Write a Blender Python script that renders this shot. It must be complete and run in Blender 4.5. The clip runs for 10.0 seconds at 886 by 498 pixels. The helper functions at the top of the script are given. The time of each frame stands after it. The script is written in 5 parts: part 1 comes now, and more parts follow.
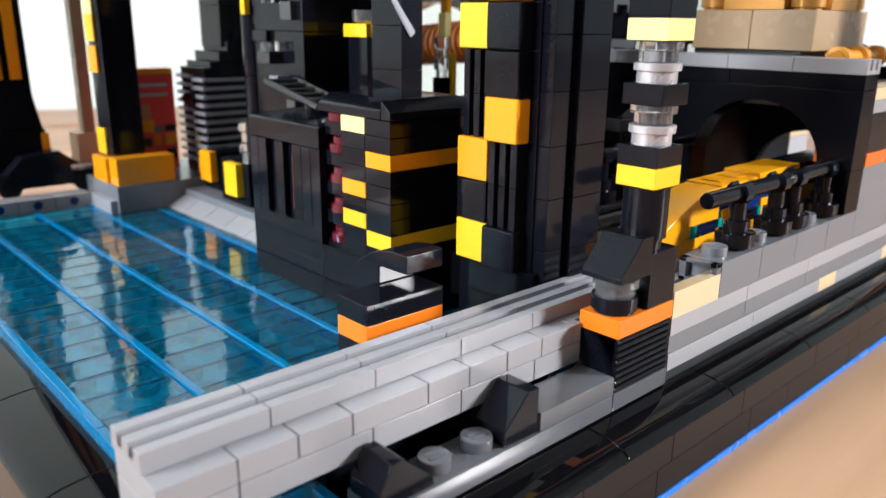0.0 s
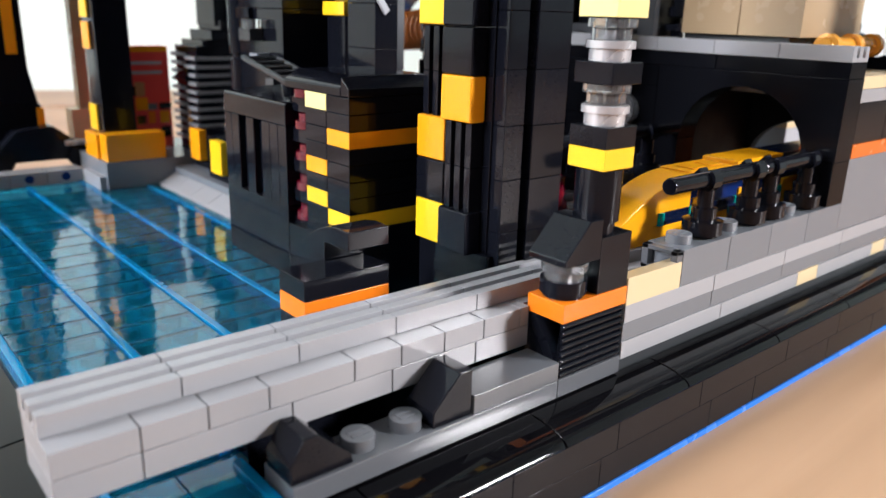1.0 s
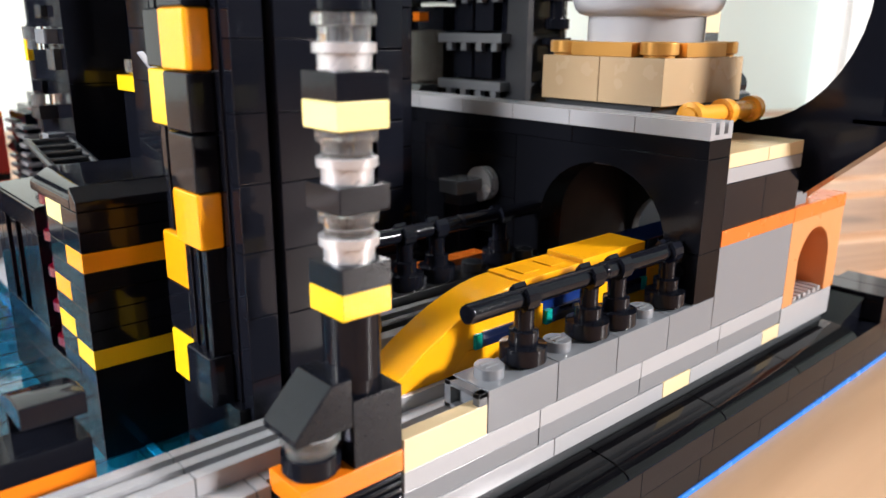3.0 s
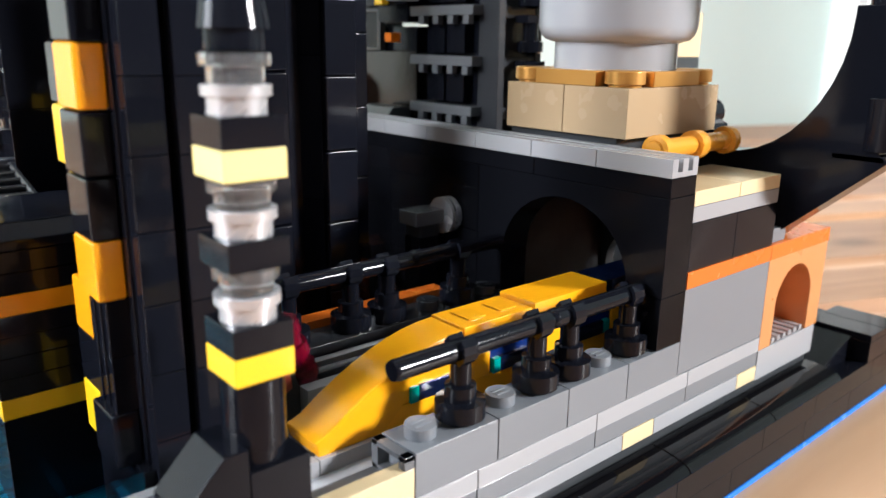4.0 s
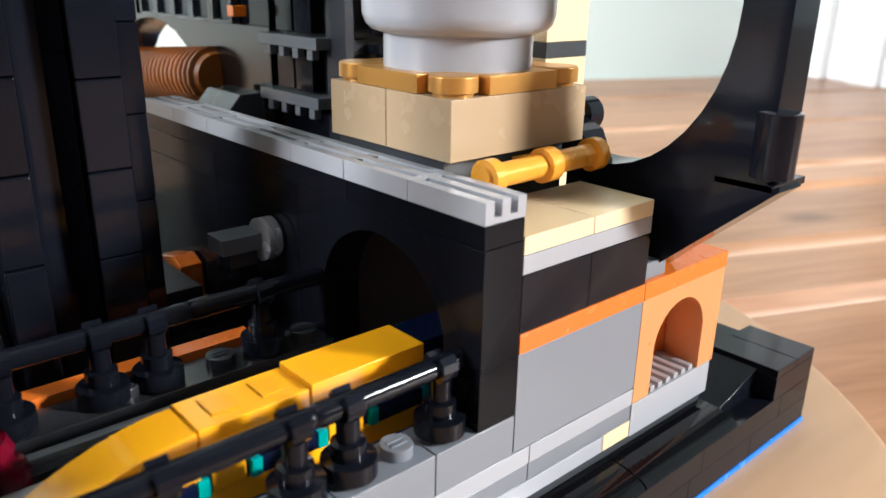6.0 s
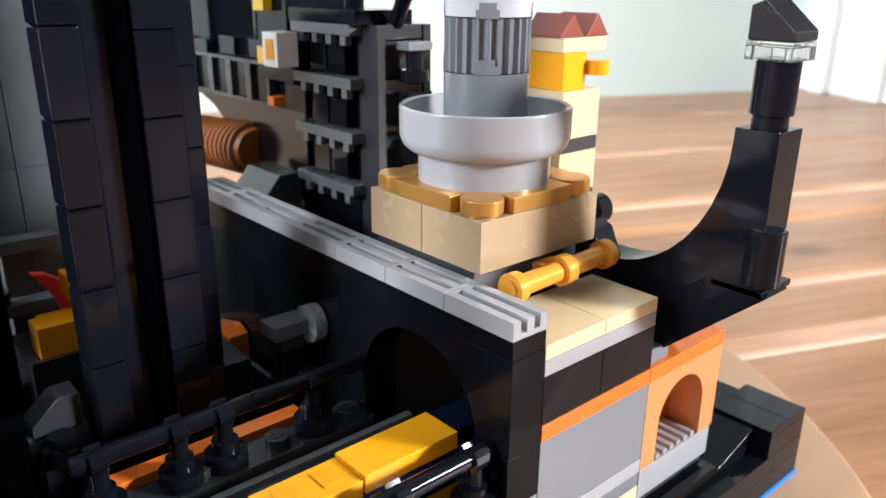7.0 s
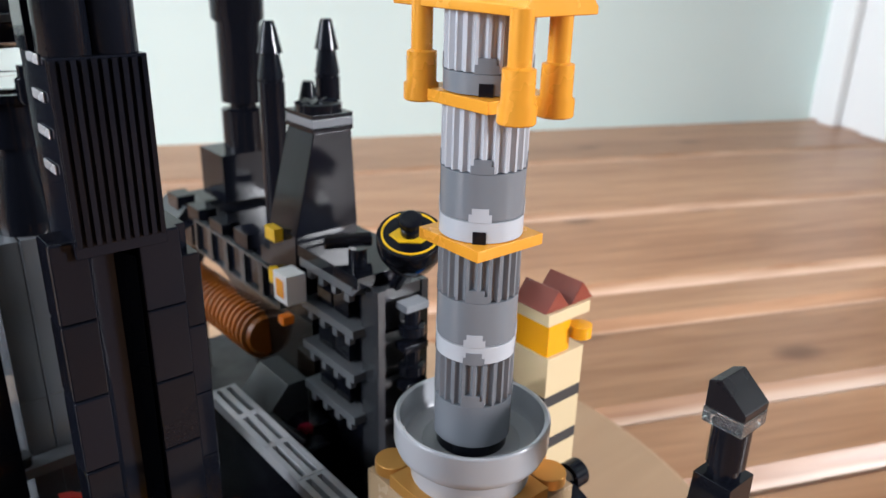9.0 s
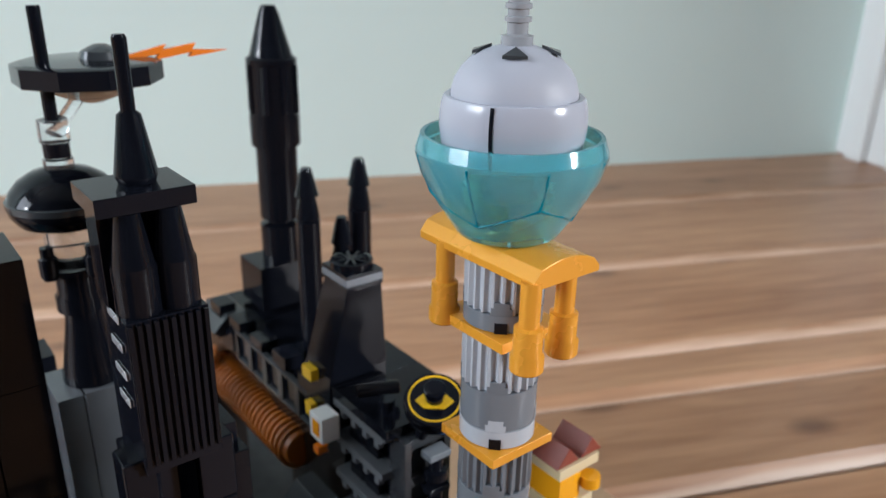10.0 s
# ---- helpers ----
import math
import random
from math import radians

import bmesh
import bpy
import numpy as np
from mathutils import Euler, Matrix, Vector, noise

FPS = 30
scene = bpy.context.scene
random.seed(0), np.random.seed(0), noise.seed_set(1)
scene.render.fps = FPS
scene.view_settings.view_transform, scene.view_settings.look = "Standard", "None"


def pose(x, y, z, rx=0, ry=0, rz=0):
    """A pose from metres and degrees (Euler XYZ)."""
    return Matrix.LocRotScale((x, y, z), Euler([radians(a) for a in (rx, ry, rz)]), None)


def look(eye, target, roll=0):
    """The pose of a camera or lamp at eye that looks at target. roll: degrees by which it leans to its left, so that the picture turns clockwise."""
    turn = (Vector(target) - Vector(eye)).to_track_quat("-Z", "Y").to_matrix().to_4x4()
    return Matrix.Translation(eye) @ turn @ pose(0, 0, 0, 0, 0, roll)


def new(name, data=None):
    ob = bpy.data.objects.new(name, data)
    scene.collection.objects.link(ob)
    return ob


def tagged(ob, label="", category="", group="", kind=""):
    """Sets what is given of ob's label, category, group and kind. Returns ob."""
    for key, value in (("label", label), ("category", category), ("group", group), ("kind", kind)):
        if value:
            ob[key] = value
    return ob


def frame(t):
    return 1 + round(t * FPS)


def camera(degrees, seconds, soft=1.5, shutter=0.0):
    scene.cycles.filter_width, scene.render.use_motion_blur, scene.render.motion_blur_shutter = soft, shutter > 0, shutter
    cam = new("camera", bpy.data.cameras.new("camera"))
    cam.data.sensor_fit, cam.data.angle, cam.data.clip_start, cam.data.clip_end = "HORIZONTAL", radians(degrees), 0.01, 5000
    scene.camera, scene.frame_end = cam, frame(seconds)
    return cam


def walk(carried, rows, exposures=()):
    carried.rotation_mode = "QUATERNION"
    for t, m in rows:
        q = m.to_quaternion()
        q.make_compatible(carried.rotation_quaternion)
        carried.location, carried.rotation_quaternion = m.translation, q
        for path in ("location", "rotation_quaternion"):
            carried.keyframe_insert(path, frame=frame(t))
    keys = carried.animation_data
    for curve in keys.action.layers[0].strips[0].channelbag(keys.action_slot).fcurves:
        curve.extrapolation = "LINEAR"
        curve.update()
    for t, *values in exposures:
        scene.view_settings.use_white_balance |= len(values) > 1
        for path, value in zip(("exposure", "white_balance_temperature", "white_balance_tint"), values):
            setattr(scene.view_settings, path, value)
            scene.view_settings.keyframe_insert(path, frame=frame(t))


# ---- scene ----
cam = camera(60.1, 10.0)
cam.data.dof.use_dof, cam.data.dof.focus_distance, cam.data.dof.aperture_fstop = True, 0.135, 26.0
CM = 0.01  # the path is written in centimetres
PATH = [
    (0, (-9.762, -6.424, 4.537), (-8.462, -5.014, 3.969), 0.7),
    (0.5, (-9.133, -6.822, 4.626), (-7.86, -5.39, 4.053), 1.1),
    (1, (-8.677, -7.193, 4.306), (-7.434, -5.741, 3.715), 1.7),
    (1.5, (-9.181, -7.266, 3.601), (-7.935, -5.812, 3.026), 2.2),
    (2, (-7.973, -7.242, 4.034), (-6.725, -5.787, 3.465), 2.1),
    (2.5, (-5.677, -7.234, 4.261), (-4.402, -5.795, 3.711), 1.5),
    (3, (-4.152, -7.153, 5.405), (-2.866, -5.721, 4.859), 0.5),
    (3.2, (-3.75, -7.186, 5.844), (-2.479, -5.737, 5.311), 0.2),
    (4.3, (-1.608, -7.253, 5.587), (-0.342, -5.796, 5.062), 0.9),
    (4.5, (-0.579, -7.414, 5.341), (0.686, -5.966, 4.791), 1.0),
    (5, (1.719, -6.893, 5.209), (2.984, -5.481, 4.571), 1.2),
    (5.2, (2.301, -6.6, 5.331), (3.564, -5.194, 4.678), 1.2),
    (6.3, (1.422, -6.902, 7.276), (2.680, -5.497, 6.610), 0.9),
    (6.5, (1.042, -6.951, 7.746), (2.293, -5.537, 7.085), 0.6),
    (7, (0.837, -7.32, 8.84), (2.088, -5.907, 8.178), 0.6),
    (7.5, (1.348, -6.998, 9.615), (2.579, -5.572, 8.943), 0.6),
    (8, (1.694, -6.773, 11.009), (2.898, -5.344, 10.296), 0.8),
    (8.5, (1.84, -6.806, 13.178), (3.048, -5.395, 12.438), 1.5),
    (9, (1.654, -6.836, 15.691), (2.865, -5.423, 14.96), 1.6),
    (9.5, (1.696, -6.876, 18.203), (2.897, -5.45, 17.479), 1.4),
    (10, (1.519, -6.988, 20.248), (2.677, -5.531, 19.517), 1.2),
]
walk(cam, [(t, look(CM * Vector(eye), CM * Vector(target), roll)) for t, eye, target, roll in PATH],
     [(0.0, 0.74, 6300, 14), (2.0, 0.81, 6480, 15), (3.0, 1.02, 6600, 14), (4.5, 1.01, 6150, 10), (6.5, 1.05, 6150, 11), (7.5, 1.02, 6200, 12), (8.5, 0.72, 6150, 13), (9.2, 0.37, 6000, 11), (10.0, -0.05, 5900, 9)])

# ---- world, lamps, exposure ----
U = 0.008      # one stud
PZ = 0.0032    # one plate
GROUND = -9.6  # top of the round board, in plates
FLOOR = -14.4  # top of the floor boards, in plates

world = bpy.data.worlds.new("room_sky")
scene.world = world
world.use_nodes = True
sky = world.node_tree.nodes.new("ShaderNodeTexSky")
sky.sky_type, sky.sun_disc = "NISHITA", False
sky.sun_elevation, sky.sun_rotation = radians(38), radians(140)
world.node_tree.links.new(sky.outputs[0], world.node_tree.nodes["Background"].inputs[0])
world.node_tree.nodes["Background"].inputs[1].default_value = 0.1


def W(x, y, z):
    """Metres from studs and plates."""
    return Vector((x * U, y * U, z * PZ))


def lamp(name, eye, target, power, size, color=(1, 1, 1), shape="DISK", size_y=None, beam=180):
    data = bpy.data.lights.new(name, "AREA")
    data.energy, data.shape, data.size, data.color = power, shape, size, color
    data.spread = radians(beam)  # an invented narrow beam, which keeps spill off the floor
    if size_y:
        data.size_y = size_y
    ob = new(name, data)
    ob.matrix_world = look(Vector(eye), Vector(target))
    return ob


# a lamp to the south-east, one to the west
lamp("room_lamp", (0.82, -1.0, 0.49), (0.06, 0.03, 0.03), 3.4, 0.2, (1.0, 0.985, 0.97), beam=80)
lamp("room_lamp", (-2.1, 0.42, 0.95), (0.05, 0.05, 0.03), 2.2, 0.25, (1.0, 0.985, 0.97), beam=80)
# unseen daylight panel, added to brighten wall and floor
lamp("fill_daylight", (-2.42, 0.85, 1.25), (0.3, 0.2, 0.2), 62.0, 1.3, (0.93, 0.96, 1.0), "RECTANGLE", 1.3)


# ---- materials ----
def tree(name):
    m = bpy.data.materials.new(name)
    m.use_nodes = True
    nt = m.node_tree
    return m, nt, nt.nodes["Principled BSDF"]


def plastic(name, color, rough=0.16, vary=0.05, ior=1.5, metal=0.0, scratch=0.1, dust=0.0):
    """Moulded ABS: even colour, slight difference from piece to piece, faint waviness and scuffs."""
    m, nt, b = tree(name)
    n, l = nt.nodes, nt.links
    geo = n.new("ShaderNodeTexCoord")
    info = n.new("ShaderNodeObjectInfo")
    hsv = n.new("ShaderNodeHueSaturation")
    hsv.inputs["Color"].default_value = (*color, 1)
    rng = n.new("ShaderNodeMapRange")
    rng.inputs[3].default_value, rng.inputs[4].default_value = 1 - vary, 1 + vary
    l.new(info.outputs["Random"], rng.inputs[0])
    l.new(rng.outputs[0], hsv.inputs["Value"])
    col = hsv.outputs[0]
    big = n.new("ShaderNodeTexNoise")
    big.inputs["Scale"].default_value, big.inputs["Detail"].default_value = 130, 3
    l.new(geo.outputs["Object"], big.inputs["Vector"])
    fine = n.new("ShaderNodeTexNoise")
    fine.inputs["Scale"].default_value, fine.inputs["Detail"].default_value = 2600, 4
    l.new(geo.outputs["Object"], fine.inputs["Vector"])
    if dust:
        mix = n.new("ShaderNodeMix")
        mix.data_type = "RGBA"
        mix.inputs[7].default_value = (0.35, 0.33, 0.3, 1)
        ramp = n.new("ShaderNodeMapRange")
        ramp.inputs[1].default_value, ramp.inputs[2].default_value = 0.56, 0.8
        ramp.inputs[4].default_value = dust
        l.new(fine.outputs[0], ramp.inputs[0])
        l.new(ramp.outputs[0], mix.inputs[0])
        l.new(col, mix.inputs[6])
        col = mix.outputs[2]
    l.new(col, b.inputs["Base Color"])
    r = n.new("ShaderNodeMapRange")
    r.inputs[1].default_value, r.inputs[2].default_value = 0.3, 0.75
    r.inputs[3].default_value, r.inputs[4].default_value = rough * 0.9, rough * 1.2
    l.new(big.outputs[0], r.inputs[0])
    l.new(r.outputs[0], b.inputs["Roughness"])
    bump = n.new("ShaderNodeBump")
    bump.inputs["Strength"].default_value, bump.inputs["Distance"].default_value = scratch, 0.0002
    l.new(big.outputs[0], bump.inputs["Height"])
    l.new(bump.outputs[0], b.inputs["Normal"])
    b.inputs["IOR"].default_value, b.inputs["Metallic"].default_value = ior, metal
    return m


def clear(name, color, rough=0.05, weight=0.94, ripple=0.3, grain=240, ior=1.5):
    m, nt, b = tree(name)
    n, l = nt.nodes, nt.links
    b.inputs["Base Color"].default_value = (*color, 1)
    b.inputs["Transmission Weight"].default_value = weight
    b.inputs["IOR"].default_value = ior
    noise_node = n.new("ShaderNodeTexNoise")
    noise_node.inputs["Scale"].default_value = grain
    geo = n.new("ShaderNodeTexCoord")
    l.new(geo.outputs["Object"], noise_node.inputs["Vector"])
    r = n.new("ShaderNodeMapRange")
    r.inputs[3].default_value, r.inputs[4].default_value = rough * 0.5, rough * 1.8
    l.new(noise_node.outputs[0], r.inputs[0])
    l.new(r.outputs[0], b.inputs["Roughness"])
    bump = n.new("ShaderNodeBump")
    bump.inputs["Strength"].default_value, bump.inputs["Distance"].default_value = ripple, 0.0003
    l.new(noise_node.outputs[0], bump.inputs["Height"])
    l.new(bump.outputs[0], b.inputs["Normal"])
    return m


def wood(name, light, dark, scale, rough, along=(1, 14, 14), knots=0.0):
    """Planed boards: grain stretched along local x, broad tone change, knots."""
    m, nt, b = tree(name)
    n, l = nt.nodes, nt.links
    geo, info = n.new("ShaderNodeTexCoord"), n.new("ShaderNodeObjectInfo")
    add = n.new("ShaderNodeVectorMath")
    add.operation = "ADD"
    shift = n.new("ShaderNodeVectorMath")
    shift.operation = "SCALE"
    shift.inputs[0].default_value = (3.1, 1.7, 0.6)
    l.new(info.outputs["Random"], shift.inputs[3])
    l.new(geo.outputs["Object"], add.inputs[0])
    l.new(shift.outputs[0], add.inputs[1])
    mp = n.new("ShaderNodeMapping")
    mp.inputs["Scale"].default_value = along
    l.new(add.outputs[0], mp.inputs[0])
    g = n.new("ShaderNodeTexNoise")
    g.inputs["Scale"].default_value, g.inputs["Detail"].default_value, g.inputs["Distortion"].default_value = scale, 7, 0.6
    l.new(mp.outputs[0], g.inputs["Vector"])
    g2 = n.new("ShaderNodeTexNoise")
    g2.inputs["Scale"].default_value, g2.inputs["Detail"].default_value = scale * 0.12, 3
    l.new(mp.outputs[0], g2.inputs["Vector"])
    ramp = n.new("ShaderNodeValToRGB")
    ramp.color_ramp.elements[0].color, ramp.color_ramp.elements[1].color = (*dark, 1), (*light, 1)
    ramp.color_ramp.elements[0].position, ramp.color_ramp.elements[1].position = 0.3, 0.68
    mean = n.new("ShaderNodeMath")
    mean.operation = "MULTIPLY_ADD"
    mean.inputs[1].default_value, mean.inputs[2].default_value = 0.5, 0.0
    l.new(g.outputs[0], mean.inputs[0])
    tot = n.new("ShaderNodeMath")
    tot.operation = "MULTIPLY_ADD"
    tot.inputs[1].default_value = 0.5
    l.new(g2.outputs[0], tot.inputs[0])
    l.new(mean.outputs[0], tot.inputs[2])
    l.new(tot.outputs[0], ramp.inputs[0])
    col = ramp.outputs[0]
    if knots:
        v = n.new("ShaderNodeTexVoronoi")
        v.voronoi_dimensions = "2D"
        v.inputs["Scale"].default_value = knots
        km = n.new("ShaderNodeMapping")
        km.inputs["Scale"].default_value = (1, 2.0, 1)
        l.new(add.outputs[0], km.inputs[0])
        l.new(km.outputs[0], v.inputs["Vector"])
        kr = n.new("ShaderNodeMapRange")
        kr.inputs[1].default_value, kr.inputs[2].default_value = 0.022, 0.065
        kr.inputs[3].default_value, kr.inputs[4].default_value = 0.6, 0.0
        l.new(v.outputs["Distance"], kr.inputs[0])
        km2 = n.new("ShaderNodeMix")
        km2.data_type = "RGBA"
        km2.inputs[7].default_value = (dark[0] * 0.35, dark[1] * 0.3, dark[2] * 0.3, 1)
        l.new(kr.outputs[0], km2.inputs[0])
        l.new(col, km2.inputs[6])
        col = km2.outputs[2]
    if knots:
        # bright line along both long edges: a highlight painted into each board's colour
        sep = n.new("ShaderNodeSeparateXYZ")
        l.new(geo.outputs["Generated"], sep.inputs[0])
        off = n.new("ShaderNodeMath")
        off.operation = "SUBTRACT"
        off.inputs[1].default_value = 0.5
        l.new(sep.outputs[1], off.inputs[0])
        dist = n.new("ShaderNodeMath")
        dist.operation = "ABSOLUTE"
        l.new(off.outputs[0], dist.inputs[0])
        jit = n.new("ShaderNodeMath")
        jit.operation = "MULTIPLY_ADD"
        jit.inputs[1].default_value = 0.05
        l.new(g.outputs[0], jit.inputs[0])
        l.new(dist.outputs[0], jit.inputs[2])
        glint = n.new("ShaderNodeMapRange")
        glint.inputs[1].default_value, glint.inputs[2].default_value = 0.475, 0.52
        glint.inputs[4].default_value = 0.75
        l.new(jit.outputs[0], glint.inputs[0])
        glint_mix = n.new("ShaderNodeMix")
        glint_mix.data_type = "RGBA"
        glint_mix.inputs[7].default_value = (0.8, 0.6, 0.46, 1)
        l.new(glint.outputs[0], glint_mix.inputs[0])
        l.new(col, glint_mix.inputs[6])
        col = glint_mix.outputs[2]
    hsv = n.new("ShaderNodeHueSaturation")
    rng = n.new("ShaderNodeMapRange")
    rng.inputs[3].default_value, rng.inputs[4].default_value = 0.86, 1.12
    l.new(info.outputs["Random"], rng.inputs[0])
    l.new(rng.outputs[0], hsv.inputs["Value"])
    l.new(col, hsv.inputs["Color"])
    l.new(hsv.outputs[0], b.inputs["Base Color"])
    b.inputs["Roughness"].default_value = rough
    bump = n.new("ShaderNodeBump")
    bump.inputs["Strength"].default_value, bump.inputs["Distance"].default_value = 0.25, 0.0006
    l.new(g.outputs[0], bump.inputs["Height"])
    l.new(bump.outputs[0], b.inputs["Normal"])
    return m


def paint(name, color, rough=0.6, spread=0.04):
    m, nt, b = tree(name)
    n, l = nt.nodes, nt.links
    geo = n.new("ShaderNodeTexCoord")
    g = n.new("ShaderNodeTexNoise")
    g.inputs["Scale"].default_value, g.inputs["Detail"].default_value = 2.5, 5
    l.new(geo.outputs["Object"], g.inputs["Vector"])
    ramp = n.new("ShaderNodeValToRGB")
    ramp.color_ramp.elements[0].color = (*[c * (1 - spread) for c in color], 1)
    ramp.color_ramp.elements[1].color = (*[min(1, c * (1 + spread)) for c in color], 1)
    l.new(g.outputs[0], ramp.inputs[0])
    l.new(ramp.outputs[0], b.inputs["Base Color"])
    b.inputs["Roughness"].default_value = rough
    f = n.new("ShaderNodeTexNoise")
    f.inputs["Scale"].default_value = 220
    l.new(geo.outputs["Object"], f.inputs["Vector"])
    bump = n.new("ShaderNodeBump")
    bump.inputs["Strength"].default_value, bump.inputs["Distance"].default_value = 0.2, 0.0005
    l.new(f.outputs[0], bump.inputs["Height"])
    l.new(bump.outputs[0], b.inputs["Normal"])
    return m


BLACK = plastic("black_plastic", (0.0052, 0.006, 0.0095), 0.09, 0.2, ior=1.27, scratch=0.05, dust=0.008)
GLOSS = plastic("polished_black_plastic", (0.003, 0.003, 0.004), 0.045, 0.2, ior=1.29, scratch=0.03)
GRIT = plastic("grainy_black_plastic", (0.007, 0.006, 0.008), 0.28, 0.1, ior=1.36, dust=0.012)
SATIN = plastic("satin_black_plastic", (0.0042, 0.0046, 0.0064), 0.13, 0.2, ior=1.18, scratch=0.05)
MATTBLACK = plastic("matt_black_plastic", (0.006, 0.006, 0.007), 0.6, 0.1)
GREY = plastic("light_grey_plastic", (0.3, 0.305, 0.32), 0.22, 0.02)
PALE = plastic("pale_grey_plastic", (0.44, 0.46, 0.495), 0.22, 0.025)
STRIPE = plastic("stone_grey_plastic", (0.335, 0.345, 0.365), 0.2, 0.025)
MID = plastic("blue_grey_plastic", (0.165, 0.18, 0.2), 0.2)
CHARCOAL = plastic("charcoal_plastic", (0.024, 0.026, 0.03), 0.22)
SLATE = plastic("slate_grey_plastic", (0.108, 0.115, 0.126), 0.22)
# darker copy of MID: shade on stage and lamp head put into colour
DUSK = plastic("shaded_blue_grey_plastic", (0.105, 0.113, 0.125), 0.16)
DARK = plastic("dark_grey_plastic", (0.042, 0.046, 0.05), 0.2)
YELLOW = plastic("yellow_plastic", (0.9, 0.54, 0.012), 0.2)
CREAM = plastic("pale_yellow_plastic", (0.9, 0.75, 0.3), 0.22)
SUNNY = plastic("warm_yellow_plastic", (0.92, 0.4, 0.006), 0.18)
AMBER = plastic("amber_plastic", (0.9, 0.345, 0.005), 0.2)
ORANGE = plastic("orange_plastic", (0.85, 0.2, 0.008), 0.2)
DORANGE = plastic("burnt_orange_plastic", (0.66, 0.15, 0.016), 0.25)
PEACH = plastic("apricot_plastic", (0.58, 0.25, 0.09), 0.3)
TAN = plastic("tan_plastic", (0.7, 0.56, 0.34), 0.22)
DTAN = plastic("dark_tan_plastic", (0.39, 0.28, 0.165), 0.25)
GOLD = plastic("pearl_gold_plastic", (0.56, 0.28, 0.065), 0.3, metal=0.55, scratch=0.03)
BGOLD = plastic("warm_gold_plastic", (0.75, 0.325, 0.028), 0.25, metal=0.15)
SILVER = plastic("flat_silver_plastic", (0.55, 0.55, 0.57), 0.25, metal=0.55)
BROWN = plastic("dark_brown_plastic", (0.012, 0.008, 0.006), 0.16)
INK = plastic("dark_and_shaded_navy_plastic", (0.002, 0.006, 0.025), 0.12)
RUST = plastic("red_brown_plastic", (0.25, 0.05, 0.03), 0.3)
COPPER = plastic("orange_brown_plastic", (0.3, 0.085, 0.006), 0.35)
BLUE = plastic("bright_blue_plastic", (0.015, 0.2, 0.76), 0.25)
NAVY = plastic("navy_plastic", (0.004, 0.02, 0.12), 0.2)
WHITE = plastic("white_plastic", (0.8, 0.8, 0.78), 0.2)
LILAC = plastic("pale_lilac_plastic", (0.41, 0.415, 0.47), 0.2)
MATTLILAC = plastic("matt_lilac_plastic", (0.4, 0.405, 0.455), 0.55)
POSTER_RED = plastic("red_card", (0.85, 0.06, 0.045), 0.4)
SEAGREEN = clear("clear_sea_green_plastic", (0.0, 0.5, 0.44), 0.08, 0.45)
GLASS = clear("clear_plastic", (0.95, 0.97, 0.98))
SEA = clear("clear_blue_plastic", (0.01, 0.54, 0.78), 0.03, ripple=0.12, grain=420, ior=1.6)
SEAEDGE = clear("clear_blue_edge_plastic", (0.0, 0.36, 0.74), 0.06, 0.55)
TEAL = clear("clear_teal_plastic", (0.33, 0.87, 0.96), 0.08, 0.78)
TEALRIB = clear("clear_teal_rib_plastic", (0.0, 0.33, 0.45), 0.1, 0.5)
RUBY = clear("clear_red_plastic", (0.2, 0.003, 0.022), 0.05, 0.5)
FLOORWOOD = wood("floor_pine", (0.53, 0.286, 0.15), (0.25, 0.102, 0.042), 13, 0.36, (1, 11, 11), knots=3.4)
BOARDWOOD = wood("light_board", (0.49, 0.31, 0.185), (0.38, 0.235, 0.135), 9, 0.45, (1, 9, 9))
MINT = paint("mint_wall_paint", (0.79, 0.92, 0.87), 0.7)
# dimness behind the viewer, put into the colour of one wall
NIGHT = paint("reflection_dimming_paint", (0.09, 0.1, 0.125), 0.6)
WHITEPAINT = paint("white_gloss_paint", (0.8, 0.8, 0.78), 0.4)
CEIL = paint("ceiling_paint", (0.8, 0.8, 0.78), 0.8)

# ---- helpers of this scene ----
PLACE = {}


def thing(name, x, y, z, label, category, group="", kind=""):
    """An Empty at its base, which parents the pieces."""
    ob = new(name)
    ob.empty_display_size = 0.005
    ob.location = W(x, y, z)
    PLACE[ob.name] = ob.location.copy()
    return tagged(ob, label, category, group, kind)


def rounded_normals(bm, limit):
    """Shading normals, corner by corner: chamfers blend into their large faces like moulded edges, hard edges stay hard."""
    bm.normal_update()
    bm.faces.index_update()
    area = [f.calc_area() for f in bm.faces]
    near, bevel = math.cos(radians(limit)), math.cos(radians(60))
    out = []
    for f in bm.faces:
        af = area[f.index]
        for v in f.verts:
            n = Vector()
            for g in v.link_faces:
                ag, c = area[g.index], f.normal.dot(g.normal)
                if g is f or c > near or (c > bevel and max(af, ag) > 3 * min(af, ag)):
                    n += g.normal * ag * ag * 1e12
            out.append(n.normalized() if n.length > 1e-9 else f.normal.copy())
    return out


